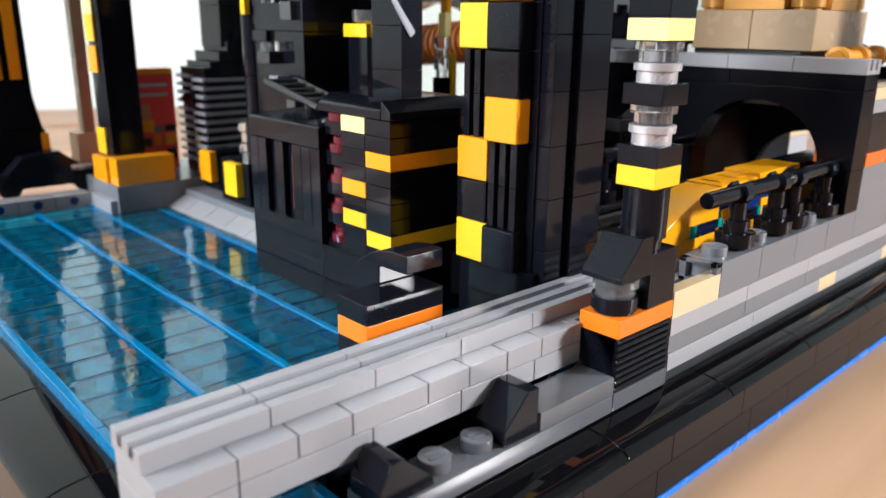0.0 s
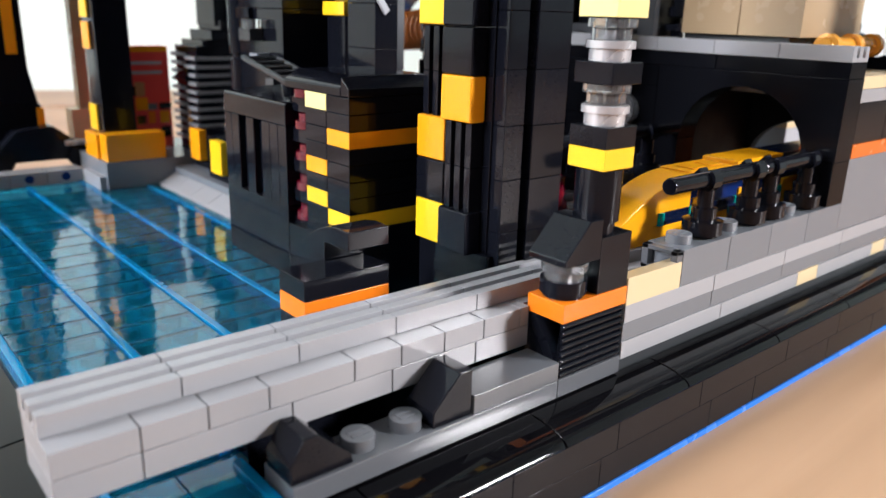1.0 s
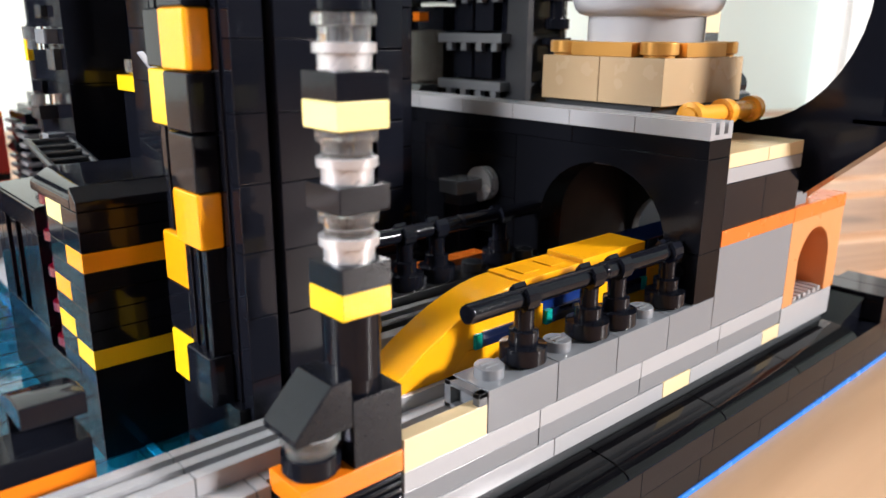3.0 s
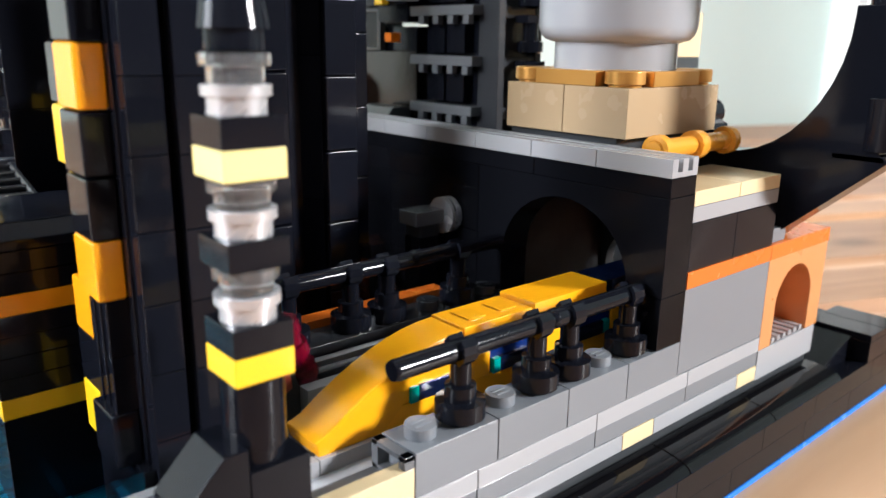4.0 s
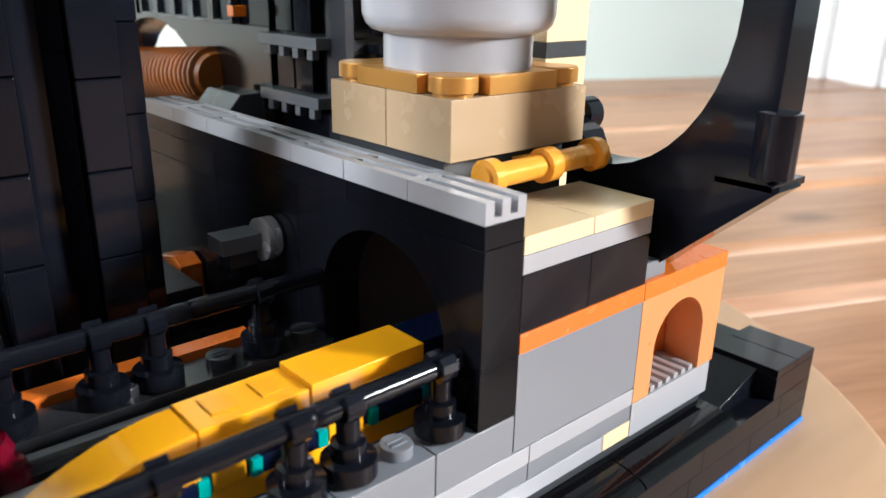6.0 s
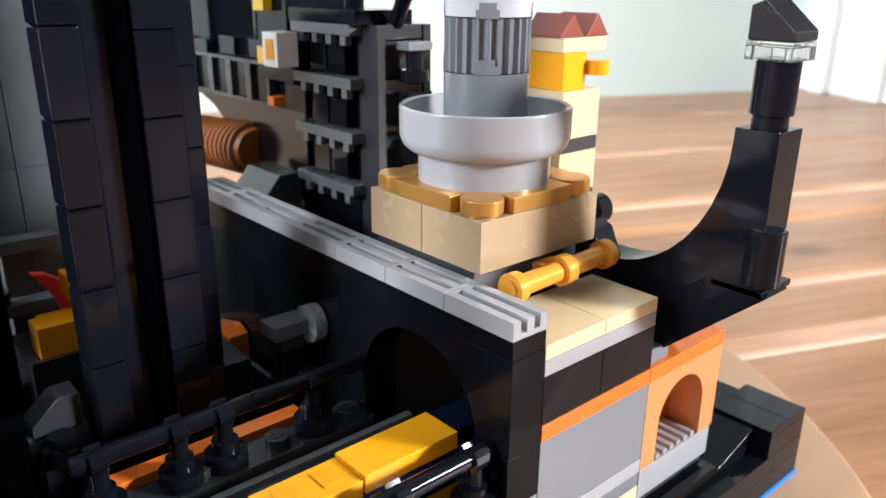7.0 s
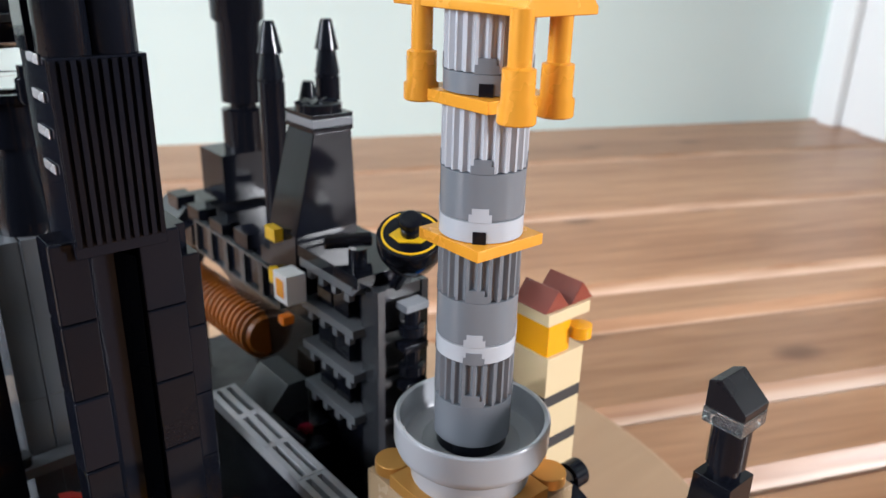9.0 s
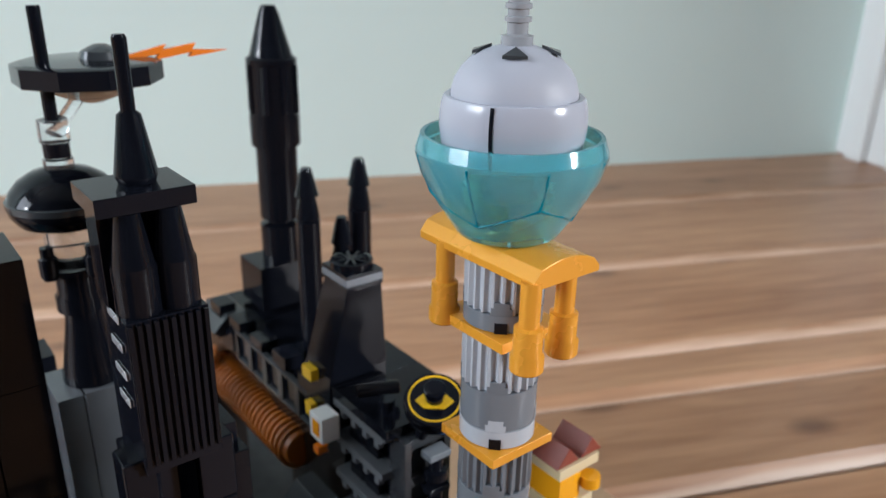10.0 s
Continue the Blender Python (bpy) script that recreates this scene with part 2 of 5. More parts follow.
def part(name, bm, material, parent=None, label="", smooth=False):
    """Links a bmesh, given in world metres, as one mesh under a thing or a part."""
    me = bpy.data.meshes.new(name)
    lo = Vector([min(v.co[i] for v in bm.verts) for i in range(3)])
    hi = Vector([max(v.co[i] for v in bm.verts) for i in range(3)])
    at = (lo + hi) / 2
    bmesh.ops.translate(bm, verts=bm.verts, vec=-at)
    normals = rounded_normals(bm, 34 if smooth else 20)
    bm.to_mesh(me)
    bm.free()
    me.materials.append(material)
    me.polygons.foreach_set("use_smooth", [True] * len(me.polygons))
    me.normals_split_custom_set(normals)
    ob = new(name, me)
    PLACE[ob.name] = at
    if parent:
        ob.parent = parent
        ob.location = at - PLACE[parent.name]
    else:
        ob.location = at
    return tagged(ob, label)


def add_box(bm, a, b, bevel=0.00013):
    """A box between two corners in metres, its edges chamfered."""
    x0, y0, z0 = a
    x1, y1, z1 = b
    c = min(bevel, (x1 - x0) / 3, (y1 - y0) / 3, (z1 - z0) / 3)
    v = {}
    for i, sx in enumerate((-1, 1)):
        for j, sy in enumerate((-1, 1)):
            for k, sz in enumerate((-1, 1)):
                p = [(x0, x1)[i], (y0, y1)[j], (z0, z1)[k]]
                s = (sx, sy, sz)
                for ax in range(3):
                    q = [p[d] if d == ax else p[d] - s[d] * c for d in range(3)]
                    v[i, j, k, ax] = bm.verts.new(q)

    def face(keys):
        f = bm.faces.new([v[q] for q in keys])
        return f

    for ax in range(3):
        o = [d for d in range(3) if d != ax]
        for e in (0, 1):
            ring = []
            for p, q in ((0, 0), (1, 0), (1, 1), (0, 1)):
                key = [0, 0, 0]
                key[ax], key[o[0]], key[o[1]] = e, p, q
                ring.append((*key, ax))
            face(ring)
    for ax in range(3):
        o = [d for d in range(3) if d != ax]
        for p in (0, 1):
            for q in (0, 1):
                k0, k1 = [0, 0, 0], [0, 0, 0]
                k0[ax], k1[ax] = 0, 1
                k0[o[0]] = k1[o[0]] = p
                k0[o[1]] = k1[o[1]] = q
                face([(*k0, o[0]), (*k1, o[0]), (*k1, o[1]), (*k0, o[1])])
    for i in (0, 1):
        for j in (0, 1):
            for k in (0, 1):
                face([(i, j, k, 0), (i, j, k, 1), (i, j, k, 2)])
    return bm


def add_lathe(bm, cx, cy, profile, seg=24, axis="z", cap=True):
    """A turned form round the point (cx, cy): rows of (radius in studs, height in plates)."""
    rings = []
    for r, z in profile:
        ring = []
        for s in range(seg):
            a = 2 * math.pi * (s + 0.5) / seg
            ring.append(bm.verts.new(((cx + r * math.cos(a)) * U, (cy + r * math.sin(a)) * U, z * PZ)))
        rings.append(ring)
    for lo, hi in zip(rings, rings[1:]):
        for s in range(seg):
            bm.faces.new((lo[s], lo[(s + 1) % seg], hi[(s + 1) % seg], hi[s]))
    if cap:
        if profile[0][0] > 0.001:
            bm.faces.new(rings[0][::-1])
        if profile[-1][0] > 0.001:
            bm.faces.new(rings[-1])
    return bm


def finish(bm):
    bmesh.ops.recalc_face_normals(bm, faces=bm.faces)
    return bm


GAP = 0.008


def box_piece(x0, y0, z0, x1, y1, z1, bevel=0.00013):
    bm = bmesh.new()
    add_box(bm, ((x0 + GAP) * U, (y0 + GAP) * U, z0 * PZ + 0.00001), ((x1 - GAP) * U, (y1 - GAP) * U, z1 * PZ - 0.00002), bevel)
    return bm


def brick(parent, mat, x0, y0, z0, x1, y1, z1, studs=False, name="brick", label="", bevel=0.00013):
    bm = box_piece(x0, y0, z0, x1, y1, z1, bevel)
    if studs:
        nx, ny = max(1, round(x1 - x0)), max(1, round(y1 - y0))
        for i in range(nx):
            for j in range(ny):
                if studs is True or (i, j) in studs:
                    stud(bm, x0 + (i + 0.5) * (x1 - x0) / nx, y0 + (j + 0.5) * (y1 - y0) / ny, z1)
    return part(name, finish(bm), mat, parent, label)


def stud(bm, x, y, z, seg=20):
    add_lathe(bm, x, y, [(0.3, z - 0.05), (0.3, z + 0.5), (0.285, z + 0.56)], seg)
    for k in (-0.07, 0.07):
        add_box(bm, ((x - 0.17) * U, (y + k - 0.035) * U, (z + 0.5) * PZ), ((x + 0.17) * U, (y + k + 0.035) * U, (z + 0.61) * PZ), 0.00006)


def turned(parent, mat, x, y, profile, name="round_brick", label="", seg=24):
    bm = add_lathe(bmesh.new(), x, y, profile, seg)
    return part(name, finish(bm), mat, parent, label, smooth=True)


def prism(parent, mat, points, lo, hi, plane="xz", name="slope_brick", label="", bevel=0.0002, smooth=False):
    """A profile drawn in a plane (studs, plates) and drawn out between lo and hi across it (studs)."""
    bm = bmesh.new()
    ends = []
    for e in (lo + GAP, hi - GAP):
        ring = []
        for a, b in points:
            if plane == "xz":
                ring.append(bm.verts.new(W(a, e, b)))
            elif plane == "yz":
                ring.append(bm.verts.new(W(e, a, b)))
            else:
                ring.append(bm.verts.new(Vector((a * U, b * U, e * PZ))))
        ends.append(ring)
    n = len(points)
    bm.faces.new(ends[0])
    bm.faces.new(ends[1])
    for s in range(n):
        bm.faces.new((ends[0][s], ends[0][(s + 1) % n], ends[1][(s + 1) % n], ends[1][s]))
    finish(bm)
    if bevel:
        sharp = [e for e in bm.edges if len(e.link_faces) == 2 and e.calc_face_angle() > 0.6]
        bmesh.ops.bevel(bm, geom=sharp, offset=bevel, segments=1, affect="EDGES")
    return part(name, bm, mat, parent, label, smooth)


def bar(parent, mat, a, b, radius, name="bar", label="", seg=16, knobs=()):
    """A round rod between two points given in studs and plates; radius in studs. knobs: (share, share, radius) collars."""
    p, q = W(*a), W(*b)
    d = q - p
    m = Matrix.Translation(p) @ d.to_track_quat("Z", "Y").to_matrix().to_4x4()
    rows = [(radius * 0.9, 0.0), (radius, 0.02)]
    for s0, s1, r in knobs:
        rows += [(radius, s0), (r, s0 + 0.004), (r, s1 - 0.004), (radius, s1)]
    rows += [(radius, 0.98), (radius * 0.9, 1.0)]
    rows.sort(key=lambda row: row[1])
    bm = bmesh.new()
    add_lathe(bm, 0, 0, [(r, s * d.length / PZ) for r, s in rows], seg)
    bmesh.ops.transform(bm, matrix=m, verts=bm.verts)
    return part(name, finish(bm), mat, parent, label, smooth=True)


def grooved_tile(parent, mat, x0, y0, z0, x1, y1, z1, along="x", name="grille_tile", slots=False, open_end=False):
    """A tile with two deep grooves along its length, or with short slots."""
    bm = bmesh.new()
    lo, hi = (y0, y1) if along == "x" else (x0, x1)
    w = hi - lo
    bars = [(lo, lo + w * 0.22), (lo + w * 0.39, lo + w * 0.61), (lo + w * 0.78, hi)]

    def put(p0, p1, q0, q1, za, zb):
        if along == "x":
            add_box(bm, (p0 * U, q0 * U, za * PZ), (p1 * U, q1 * U, zb * PZ), 0.00008)
        else:
            add_box(bm, (q0 * U, p0 * U, za * PZ), (q1 * U, p1 * U, zb * PZ), 0.00008)

    p0, p1 = ((x0, x1) if along == "x" else (y0, y1))
    p0, p1 = p0 + GAP, p1 - GAP
    for q0, q1 in bars:
        put(p0, p1, q0, q1, z0, z1)
    zb = z0 + (z1 - z0) * 0.3
    for q0, q1 in ((bars[0][1], bars[1][0]), (bars[1][1], bars[2][0])):
        put(p0 + 0.003, p1 - 0.003, q0 - 0.01, q1 + 0.01, z0 + 0.01, zb)
        if slots:
            if not open_end:
                put(p0, p0 + 0.12, q0 - 0.01, q1 + 0.01, zb - 0.05, z1 - 0.02)
            put(p1 - 0.12, p1, q0 - 0.01, q1 + 0.01, zb - 0.05, z1 - 0.02)
    return part(name, finish(bm), mat, parent)


def arc(cx, cz, rx, rz, a0, a1, n=12):
    return [(cx + rx * math.cos(radians(a0 + (a1 - a0) * i / n)), cz + rz * math.sin(radians(a0 + (a1 - a0) * i / n))) for i in range(n + 1)]


def split(a, b, step):
    """Cuts a run into pieces of about the step's length."""
    n = max(1, round((b - a) / step))
    return [(a + (b - a) * i / n, a + (b - a) * (i + 1) / n) for i in range(n)]

# ---- room ----
ALONG = Vector((0.916, -0.402, 0)).normalized()   # the back wall's run, and the floor boards'
INTO = Vector((-0.402, -0.916, 0)).normalized()   # from the back wall into the room
CORNER = Vector((38.4 * U, 92.5 * U, FLOOR * PZ))
ROOM = Matrix(((ALONG.x, INTO.x, 0, CORNER.x), (ALONG.y, INTO.y, 0, CORNER.y), (0, 0, 1, CORNER.z), (0, 0, 0, 1)))


def room_box(name, a, b, mat, label, category="", parent=None, kind="structure", bevel=0.002):
    """A block in the room's own axes (metres along the back wall, into the room, up)."""
    lo, hi = Vector(a), Vector(b)
    mid = (lo + hi) / 2
    bm = add_box(bmesh.new(), lo - mid, hi - mid, bevel)
    finish(bm)
    me = bpy.data.meshes.new(name)
    bm.to_mesh(me)
    bm.free()
    me.materials.append(mat)
    ob = new(name, me)
    m = Matrix.Translation(ROOM @ mid) @ Matrix(((ALONG.x, -INTO.x, 0, 0), (ALONG.y, -INTO.y, 0, 0), (0, 0, 1, 0), (0, 0, 0, 1)))
    if parent:
        ob.parent = parent
        ob.matrix_basis = parent.matrix_basis.inverted() @ m
        return tagged(ob, label)
    ob.matrix_basis = m
    return tagged(ob, label, category, kind=kind)


S0, S1, N1, HIGH = -2.6, 2.6, 2.15, 2.5
room_box("wall_north", (S0, -0.1, -0.05), (S1, 0.0, HIGH), MINT, "pale mint green painted wall behind the model", "wall")
# the opening between these west wall pieces is invented, for the fill light
room_box("wall_west", (S0 - 0.1, -0.1, -0.05), (S0, 0.3, HIGH), MINT, "pale mint green wall beside the added light opening", "wall")
room_box("wall_west_end", (S0 - 0.1, 1.7, -0.05), (S0, N1 + 0.1, HIGH), MINT, "pale mint green wall beside the added light opening", "wall")
room_box("wall_west_sill", (S0 - 0.1, 0.3, -0.05), (S0, 1.7, 0.55), MINT, "pale mint green wall below the added light opening", "wall")
room_box("wall_west_top", (S0 - 0.1, 0.3, 1.95), (S0, 1.7, HIGH), MINT, "pale mint green wall above the added light opening", "wall")
# unseen wall set near and dark, to dim what the bricks reflect
room_box("wall_south", (S0, N1, -0.05), (S1, N1 + 0.1, HIGH), NIGHT, "dark blue grey wall, unseen, added to dim reflections", "wall")
room_box("wall_east", (S1, -0.1, -0.05), (S1 + 0.1, N1 + 0.1, HIGH), MINT, "pale mint green painted side wall", "wall")
room_box("ceiling", (S0 - 0.1, -0.1, HIGH), (S1 + 0.1, N1 + 0.1, HIGH + 0.1), CEIL, "plain white painted ceiling", "ceiling")
floor_base = room_box("floor", (S0 - 0.1, -0.1, -0.06), (S1 + 0.1, N1 + 0.1, -0.022), FLOORWOOD, "brown pine board floor with wide gaps and knots", "floor")
seams = [100.2, 81.0, 61.0, 43.5, 37.5, 26.8, 19.7] + [0.4 - 19.6 * i for i in range(20)]
for far, near in zip(seams, seams[1:]):
    n0, n1 = (100.2 - far) * U, min((100.2 - near) * U, N1)
    if n0 < N1:
        room_box("floor_plank", (S0, n0 + 0.0014, -0.022), (S1, n1 - 0.0014, 0.0), FLOORWOOD, "", parent=floor_base, bevel=0.007)
casing = room_box("door_casing", (0.835, 0.0, 0.0), (1.0, 0.16, 2.05), WHITEPAINT, "white painted door casing with stepped mouldings", "door frame")
room_box("moulding", (0.822, 0.03, 0.0), (0.835, 0.06, 2.05), WHITEPAINT, "", parent=casing)
room_box("moulding", (0.825, 0.1, 0.0), (0.835, 0.145, 2.05), WHITEPAINT, "", parent=casing)
room_box("door_1", (1.0, 0.06, 0.0), (1.8, 0.1, 2.02), BROWN, "dark brown panelled door standing shut", "door")

# the round board under the model
bm = bmesh.new()
ring = []
cx, cy, rad = 8.5, 14.7, 23.8
for zz, rr in ((FLOOR + 0.02, rad - 0.1), (FLOOR + 0.4, rad), (GROUND - 0.35, rad), (GROUND, rad - 0.25)):
    ring.append([bm.verts.new(W(cx + rr * math.cos(2 * math.pi * s / 160), cy + rr * math.sin(2 * math.pi * s / 160), zz)) for s in range(160)])
for lo, hi in zip(ring, ring[1:]):
    for s in range(160):
        bm.faces.new((lo[s], lo[(s + 1) % 160], hi[(s + 1) % 160], hi[s]))
bm.faces.new(ring[0][::-1])
bm.faces.new(ring[-1])
board = part("round_board", bm, BOARDWOOD, None, "")
tagged(board, "round light wooden board lying under the model", "board")

# ---- display base: blue plate, black courses, curved edge ----
FRONT, END, LEFT, BACK = -1.0, 23.5, -9.7, 31.0
base = thing("model_base", 6, 10, GROUND, "glossy black brick base with curved edge on a blue plate", "base")
brick(base, BLUE, LEFT - 0.04, FRONT - 0.04, GROUND, END + 0.04, BACK, GROUND + 0.4, name="baseplate", label="bright blue baseplate")
brick(base, BLACK, LEFT + 1.0, 0.2, GROUND + 0.4, 19.4, BACK - 0.1, -6.2, name="core", label="black inner bricks")
for row, (z0, z1, off) in enumerate(((GROUND + 0.4, -7.5, 0.0), (-7.5, -5.9, 1.5))):
    x = LEFT - off
    while x < END - 0.1:
        a, b = max(x, LEFT), min(x + (4, 3, 4, 2)[int(x * 1.7) % 4], END)
        if b - a > 0.3:
            brick(base, BLACK, a, FRONT, z0, b, FRONT + 1.0, z1, bevel=0.00005)
        x = b
edge = [(FRONT, -5.9), (FRONT, -5.82), *[(FRONT + 1.05 * (1 - math.cos(radians(t))), -5.82 + 0.72 * math.sin(radians(t))) for t in (15, 30, 45, 60, 75, 90)], (0.12, -5.1), (0.12, -5.9)]
for a, b in split(-8.9, 19.4, 3.9):
    prism(base, GLOSS, edge, a, b, "yz", "curved_slope", smooth=True)
side = [(LEFT, -5.9), (LEFT, -5.82), *[(LEFT + 1.5 * (1 - math.cos(radians(t))), -5.82 + 0.75 * math.sin(radians(t))) for t in (15, 30, 45, 60, 75, 90)], (-8.1, -5.07), (-8.1, -5.9)]
for a, b in split(0.6, BACK - 1, 4):
    prism(base, GLOSS, side, a, b, "xz", "curved_slope", smooth=True)
for a, b in split(FRONT + 1.0, BACK, 4):
    brick(base, BLACK, LEFT, a, GROUND + 0.4, LEFT + 1.0, b, -5.9)
prism(base, BLACK, [(LEFT + 0.1, -5.9), (LEFT + 0.1, -5.5), (-8.9, -4.3), (-8.2, -4.3), (-8.2, -5.9)], FRONT + 0.05, 0.55, "xz")
# the raised end
brick(base, BLACK, 21.3, FRONT, -5.9, END, 1.0, -4.2)
brick(base, BLACK, 21.3, 1.0, GROUND + 0.4, END, 5.0, -4.3)
for a, b in ((21.3, 22.4), (22.4, END)):
    brick(base, BLACK, a, FRONT, -4.2, b, 1.0, -3.6, name="tile")
prism(base, BLACK, [(19.4, -5.9), (19.4, -5.3), (21.3, -3.9), (21.3, -5.9)], FRONT + 0.55, 1.6, "xz")
brick(base, BLACK, 19.4, -0.4, GROUND + 0.4, 21.3, 6, -5.9)

# added cover plates: they stop the glossy core from glinting
brick(base, MATTBLACK, 11.0, 6.8, -6.2, 19.4, 30.0, -4.4, name="deck", label="dull black plates added to hide a glint")

# ---- water ----
water = thing("harbour_water", -4, 13, -6.2, "clear blue plastic water panels with straight seams", "water")
# the white bed is an added reflector that brightens the water
brick(water, WHITE, -8.1, 2.0, -6.2, 2.2, 27, -6.0, name="bed", label="white plates under the water, added to brighten it")
bm = bmesh.new()
for i in range(10):
    for j in range(22):
        add_lathe(bm, -7.65 + 1.02 * i, 2.55 + 1.02 * j, [(0.3, -6.0), (0.3, -5.5)], 10)
part("bed_studs", finish(bm), PALE, water, "grey studs under the water")
wrng = random.Random(4)
for a in (-8.2, -6.15, -4.1, -2.1, -0.1):
    b = a + 2.03
    for c, d in split(2.0, 24.6, 1.03):
        bm = box_piece(a + 0.1, c, -5.0, b - 0.1, d, -4.4)
        tilt = Matrix.Rotation(radians(wrng.uniform(-0.9, 0.9)), 4, "X") @ Matrix.Rotation(radians(wrng.uniform(-0.6, 0.6)), 4, "Y")
        mid = W((a + b) / 2, (c + d) / 2, -4.7)
        bmesh.ops.transform(bm, matrix=Matrix.Translation(mid) @ tilt @ Matrix.Translation(-mid), verts=bm.verts)
        part("panel", finish(bm), SEA, water)
    for c, d in split(2.0, 24.6, 4.0):
        brick(water, SEAEDGE, a - 0.1, c, -5.6, a + 0.1, d, -4.3, name="edge_bar")
# same added white reflector, under the landing water
brick(water, WHITE, -8.2, -0.4, -6.2, -6.05, 2.0, -5.75, name="bed")
for i in range(6):
    brick(water, WHITE, -8.1, -0.3 + 0.38 * i, -5.75, -6.15, -0.14 + 0.38 * i, -5.53, name="bed_ridge", bevel=0.00005)
brick(water, SEAEDGE, -8.25, -0.45, -5.6, -8.1, 1.95, -4.5, name="edge_bar")
for a, b in ((-8.2, -7.1), (-7.1, -6.05)):
    brick(water, SEA, a, -0.45, -5.5, b, 0.45, -4.7, name="panel")
    brick(water, SEA, a, 0.45, -5.5, b, 1.98, -4.7, name="panel")
brick(water, SEAEDGE, -6.25, -0.45, -5.6, -6.05, 1.6, -4.5, name="edge_bar")

# ---- quay wall ----
quay = thing("quay_wall", -4, 1.6, -5.0, "light grey stepped quay wall topped with grooved tiles", "wall")
for a, b in split(-9.06, 4.94, 2.0):
    grooved_tile(quay, GREY, a, 1.35, -0.68, b, 2.4, 0.18)
x = -9.06
for w in (1.2, 1.0, 1.0, 1.6, 1.0, 1.0, 1.0, 1.0, 1.4):
    brick(quay, GREY, x, 0.9, -1.72, min(x + w, 0.0), 2.35, -0.68, name="tile")
    x = min(x + w, 0.0)
x = -9.06
for w in (1.2, 2.4, 2.0, 2.0, 1.6):
    brick(quay, GREY, x, 0.9, -2.85, min(x + w, 0.0), 2.35, -1.72)
    x = min(x + w, 0.0)
brick(quay, BLACK, -5.9, 1.7, -6.2, 0.0, 2.3, -2.85, name="support")
brick(quay, GREY, 0.0, 1.1, -2.85, 4.9, 2.35, -0.68)

# ---- small landing stage ----
stage = thing("landing_stage", -3, 0.5, -5.0, "grey plate with two studs and two black slope bricks", "landing stage")
brick(stage, DUSK, -6.0, 0.0, -5.0, 0.0, 0.95, -4.0, studs={(1, 0), (2, 0)}, name="plate")
brick(stage, DUSK, 0.0, 0.0, -5.0, 2.0, 0.95, -4.0, name="plate")
brick(stage, DUSK, -2.3, 0.0, -4.0, 0.0, 0.9, -3.0, name="tile")
prism(stage, BLACK, [(-6.0, -4.0), (-6.0, -3.2), (-5.75, -2.15), (-5.5, -2.15), (-4.9, -3.5), (-4.85, -4.0)], 0.05, 0.85, "xz")
prism(stage, BLACK, [(-3.2, -4.0), (-3.2, -3.2), (-2.6, -1.7), (-2.3, -1.7), (-2.3, -4.0)], 0.05, 0.85, "xz")

# ---- beacon ----
BX = 1.34  # the column stands a little off the pillar
beacon = thing("beacon_tower", 1, 0.5, -4.0, "black and yellow beacon tower with clear and silver rings", "tower")
grille = part("grille_brick", box_piece(0, 0.08, -4, 2, 1, -1), BLACK, beacon, "black ribbed brick")
for i in range(8):
    z = -3.82 + i * 0.375
    bar(grille, BLACK, (0.04, 0.07, z), (1.96, 0.07, z), 0.065, "rib", seg=12)
brick(beacon, ORANGE, 0, 0, -1, 2, 1, 0, name="plate", label="orange plate")
turned(beacon, BLACK, 0.5, 0.5, [(0.42, 0.0), (0.42, 0.15), (0.48, 0.2), (0.48, 0.9)], name="round_plate")
turned(beacon, GLASS, 0.5, 0.5, [(0.4, 0.9), (0.4, 1.35), (0.48, 1.4), (0.48, 1.85), (0.3, 1.86), (0.3, 2.2)], name="clear_round_plate", label="clear round plate")
brick(beacon, BLACK, 1, 0.02, 0, 2, 0.98, 3.0)
prism(beacon, BLACK, [(-0.05, 1.9), (-0.05, 2.25), (0.62, 4.0), (1.0, 4.0), (1.0, 1.9)], 0.0, 1.0, "xz", "slope_brick")
turned(beacon, BLACK, BX, 0.5, [(0.4, 3.0), (0.4, 3.6), (0.47, 3.65), (0.47, 6.3)], name="round_brick")


def beacon_stage(z, mat, lens):
    brick(beacon, mat, BX - 0.47, 0.03, z, BX + 0.47, 0.97, z + 1.05, name="plate")
    if mat is not BLACK:
        brick(beacon, BLACK, BX - 0.47, 0.03, z + 1.05, BX + 0.47, 0.97, z + 2.1, name="plate")
        z += 1.05
    z += 1.05
    turned(beacon, SILVER, BX, 0.5, [(0.4, z), (0.4, z + 0.55), (0.47, z + 0.6), (0.47, z + 0.95), (0.38, z + 0.97)], name="silver_round_plate", label="flat silver round plate")
    if lens:
        turned(beacon, GLASS, BX, 0.5, [(0.38, z + 0.97), (0.38, z + 1.5), (0.47, z + 1.55), (0.47, z + 1.95)], name="clear_round_plate", label="clear round plate")


beacon_stage(6.33, YELLOW, True)
beacon_stage(10.4, BLACK, True)
beacon_stage(13.45, CREAM, True)
turned(beacon, BLACK, BX, 0.5, [(0.47, 17.6), (0.4, 17.5), (0.4, 18.2), (0.48, 18.25), (0.3, 21.0)], name="cone")

# ---- orange-banded hut by the quay ----
hut = thing("quay_hut", -3, 3.6, -4.4, "low black hut with orange band and curved roof", "hut")
brick(hut, BLACK, -4, 3, -4.4, -2, 4, -1, name="base_brick")
brick(hut, ORANGE, -4, 3, -1, -2, 4, 0.05, name="plate", label="orange plate")
brick(hut, BLACK, -4, 3, 0.05, -2, 4, 1.12, name="tile")
brick(hut, BLACK, -3.0, 4.0, -4.4, -2.0, 5.25, -0.4)
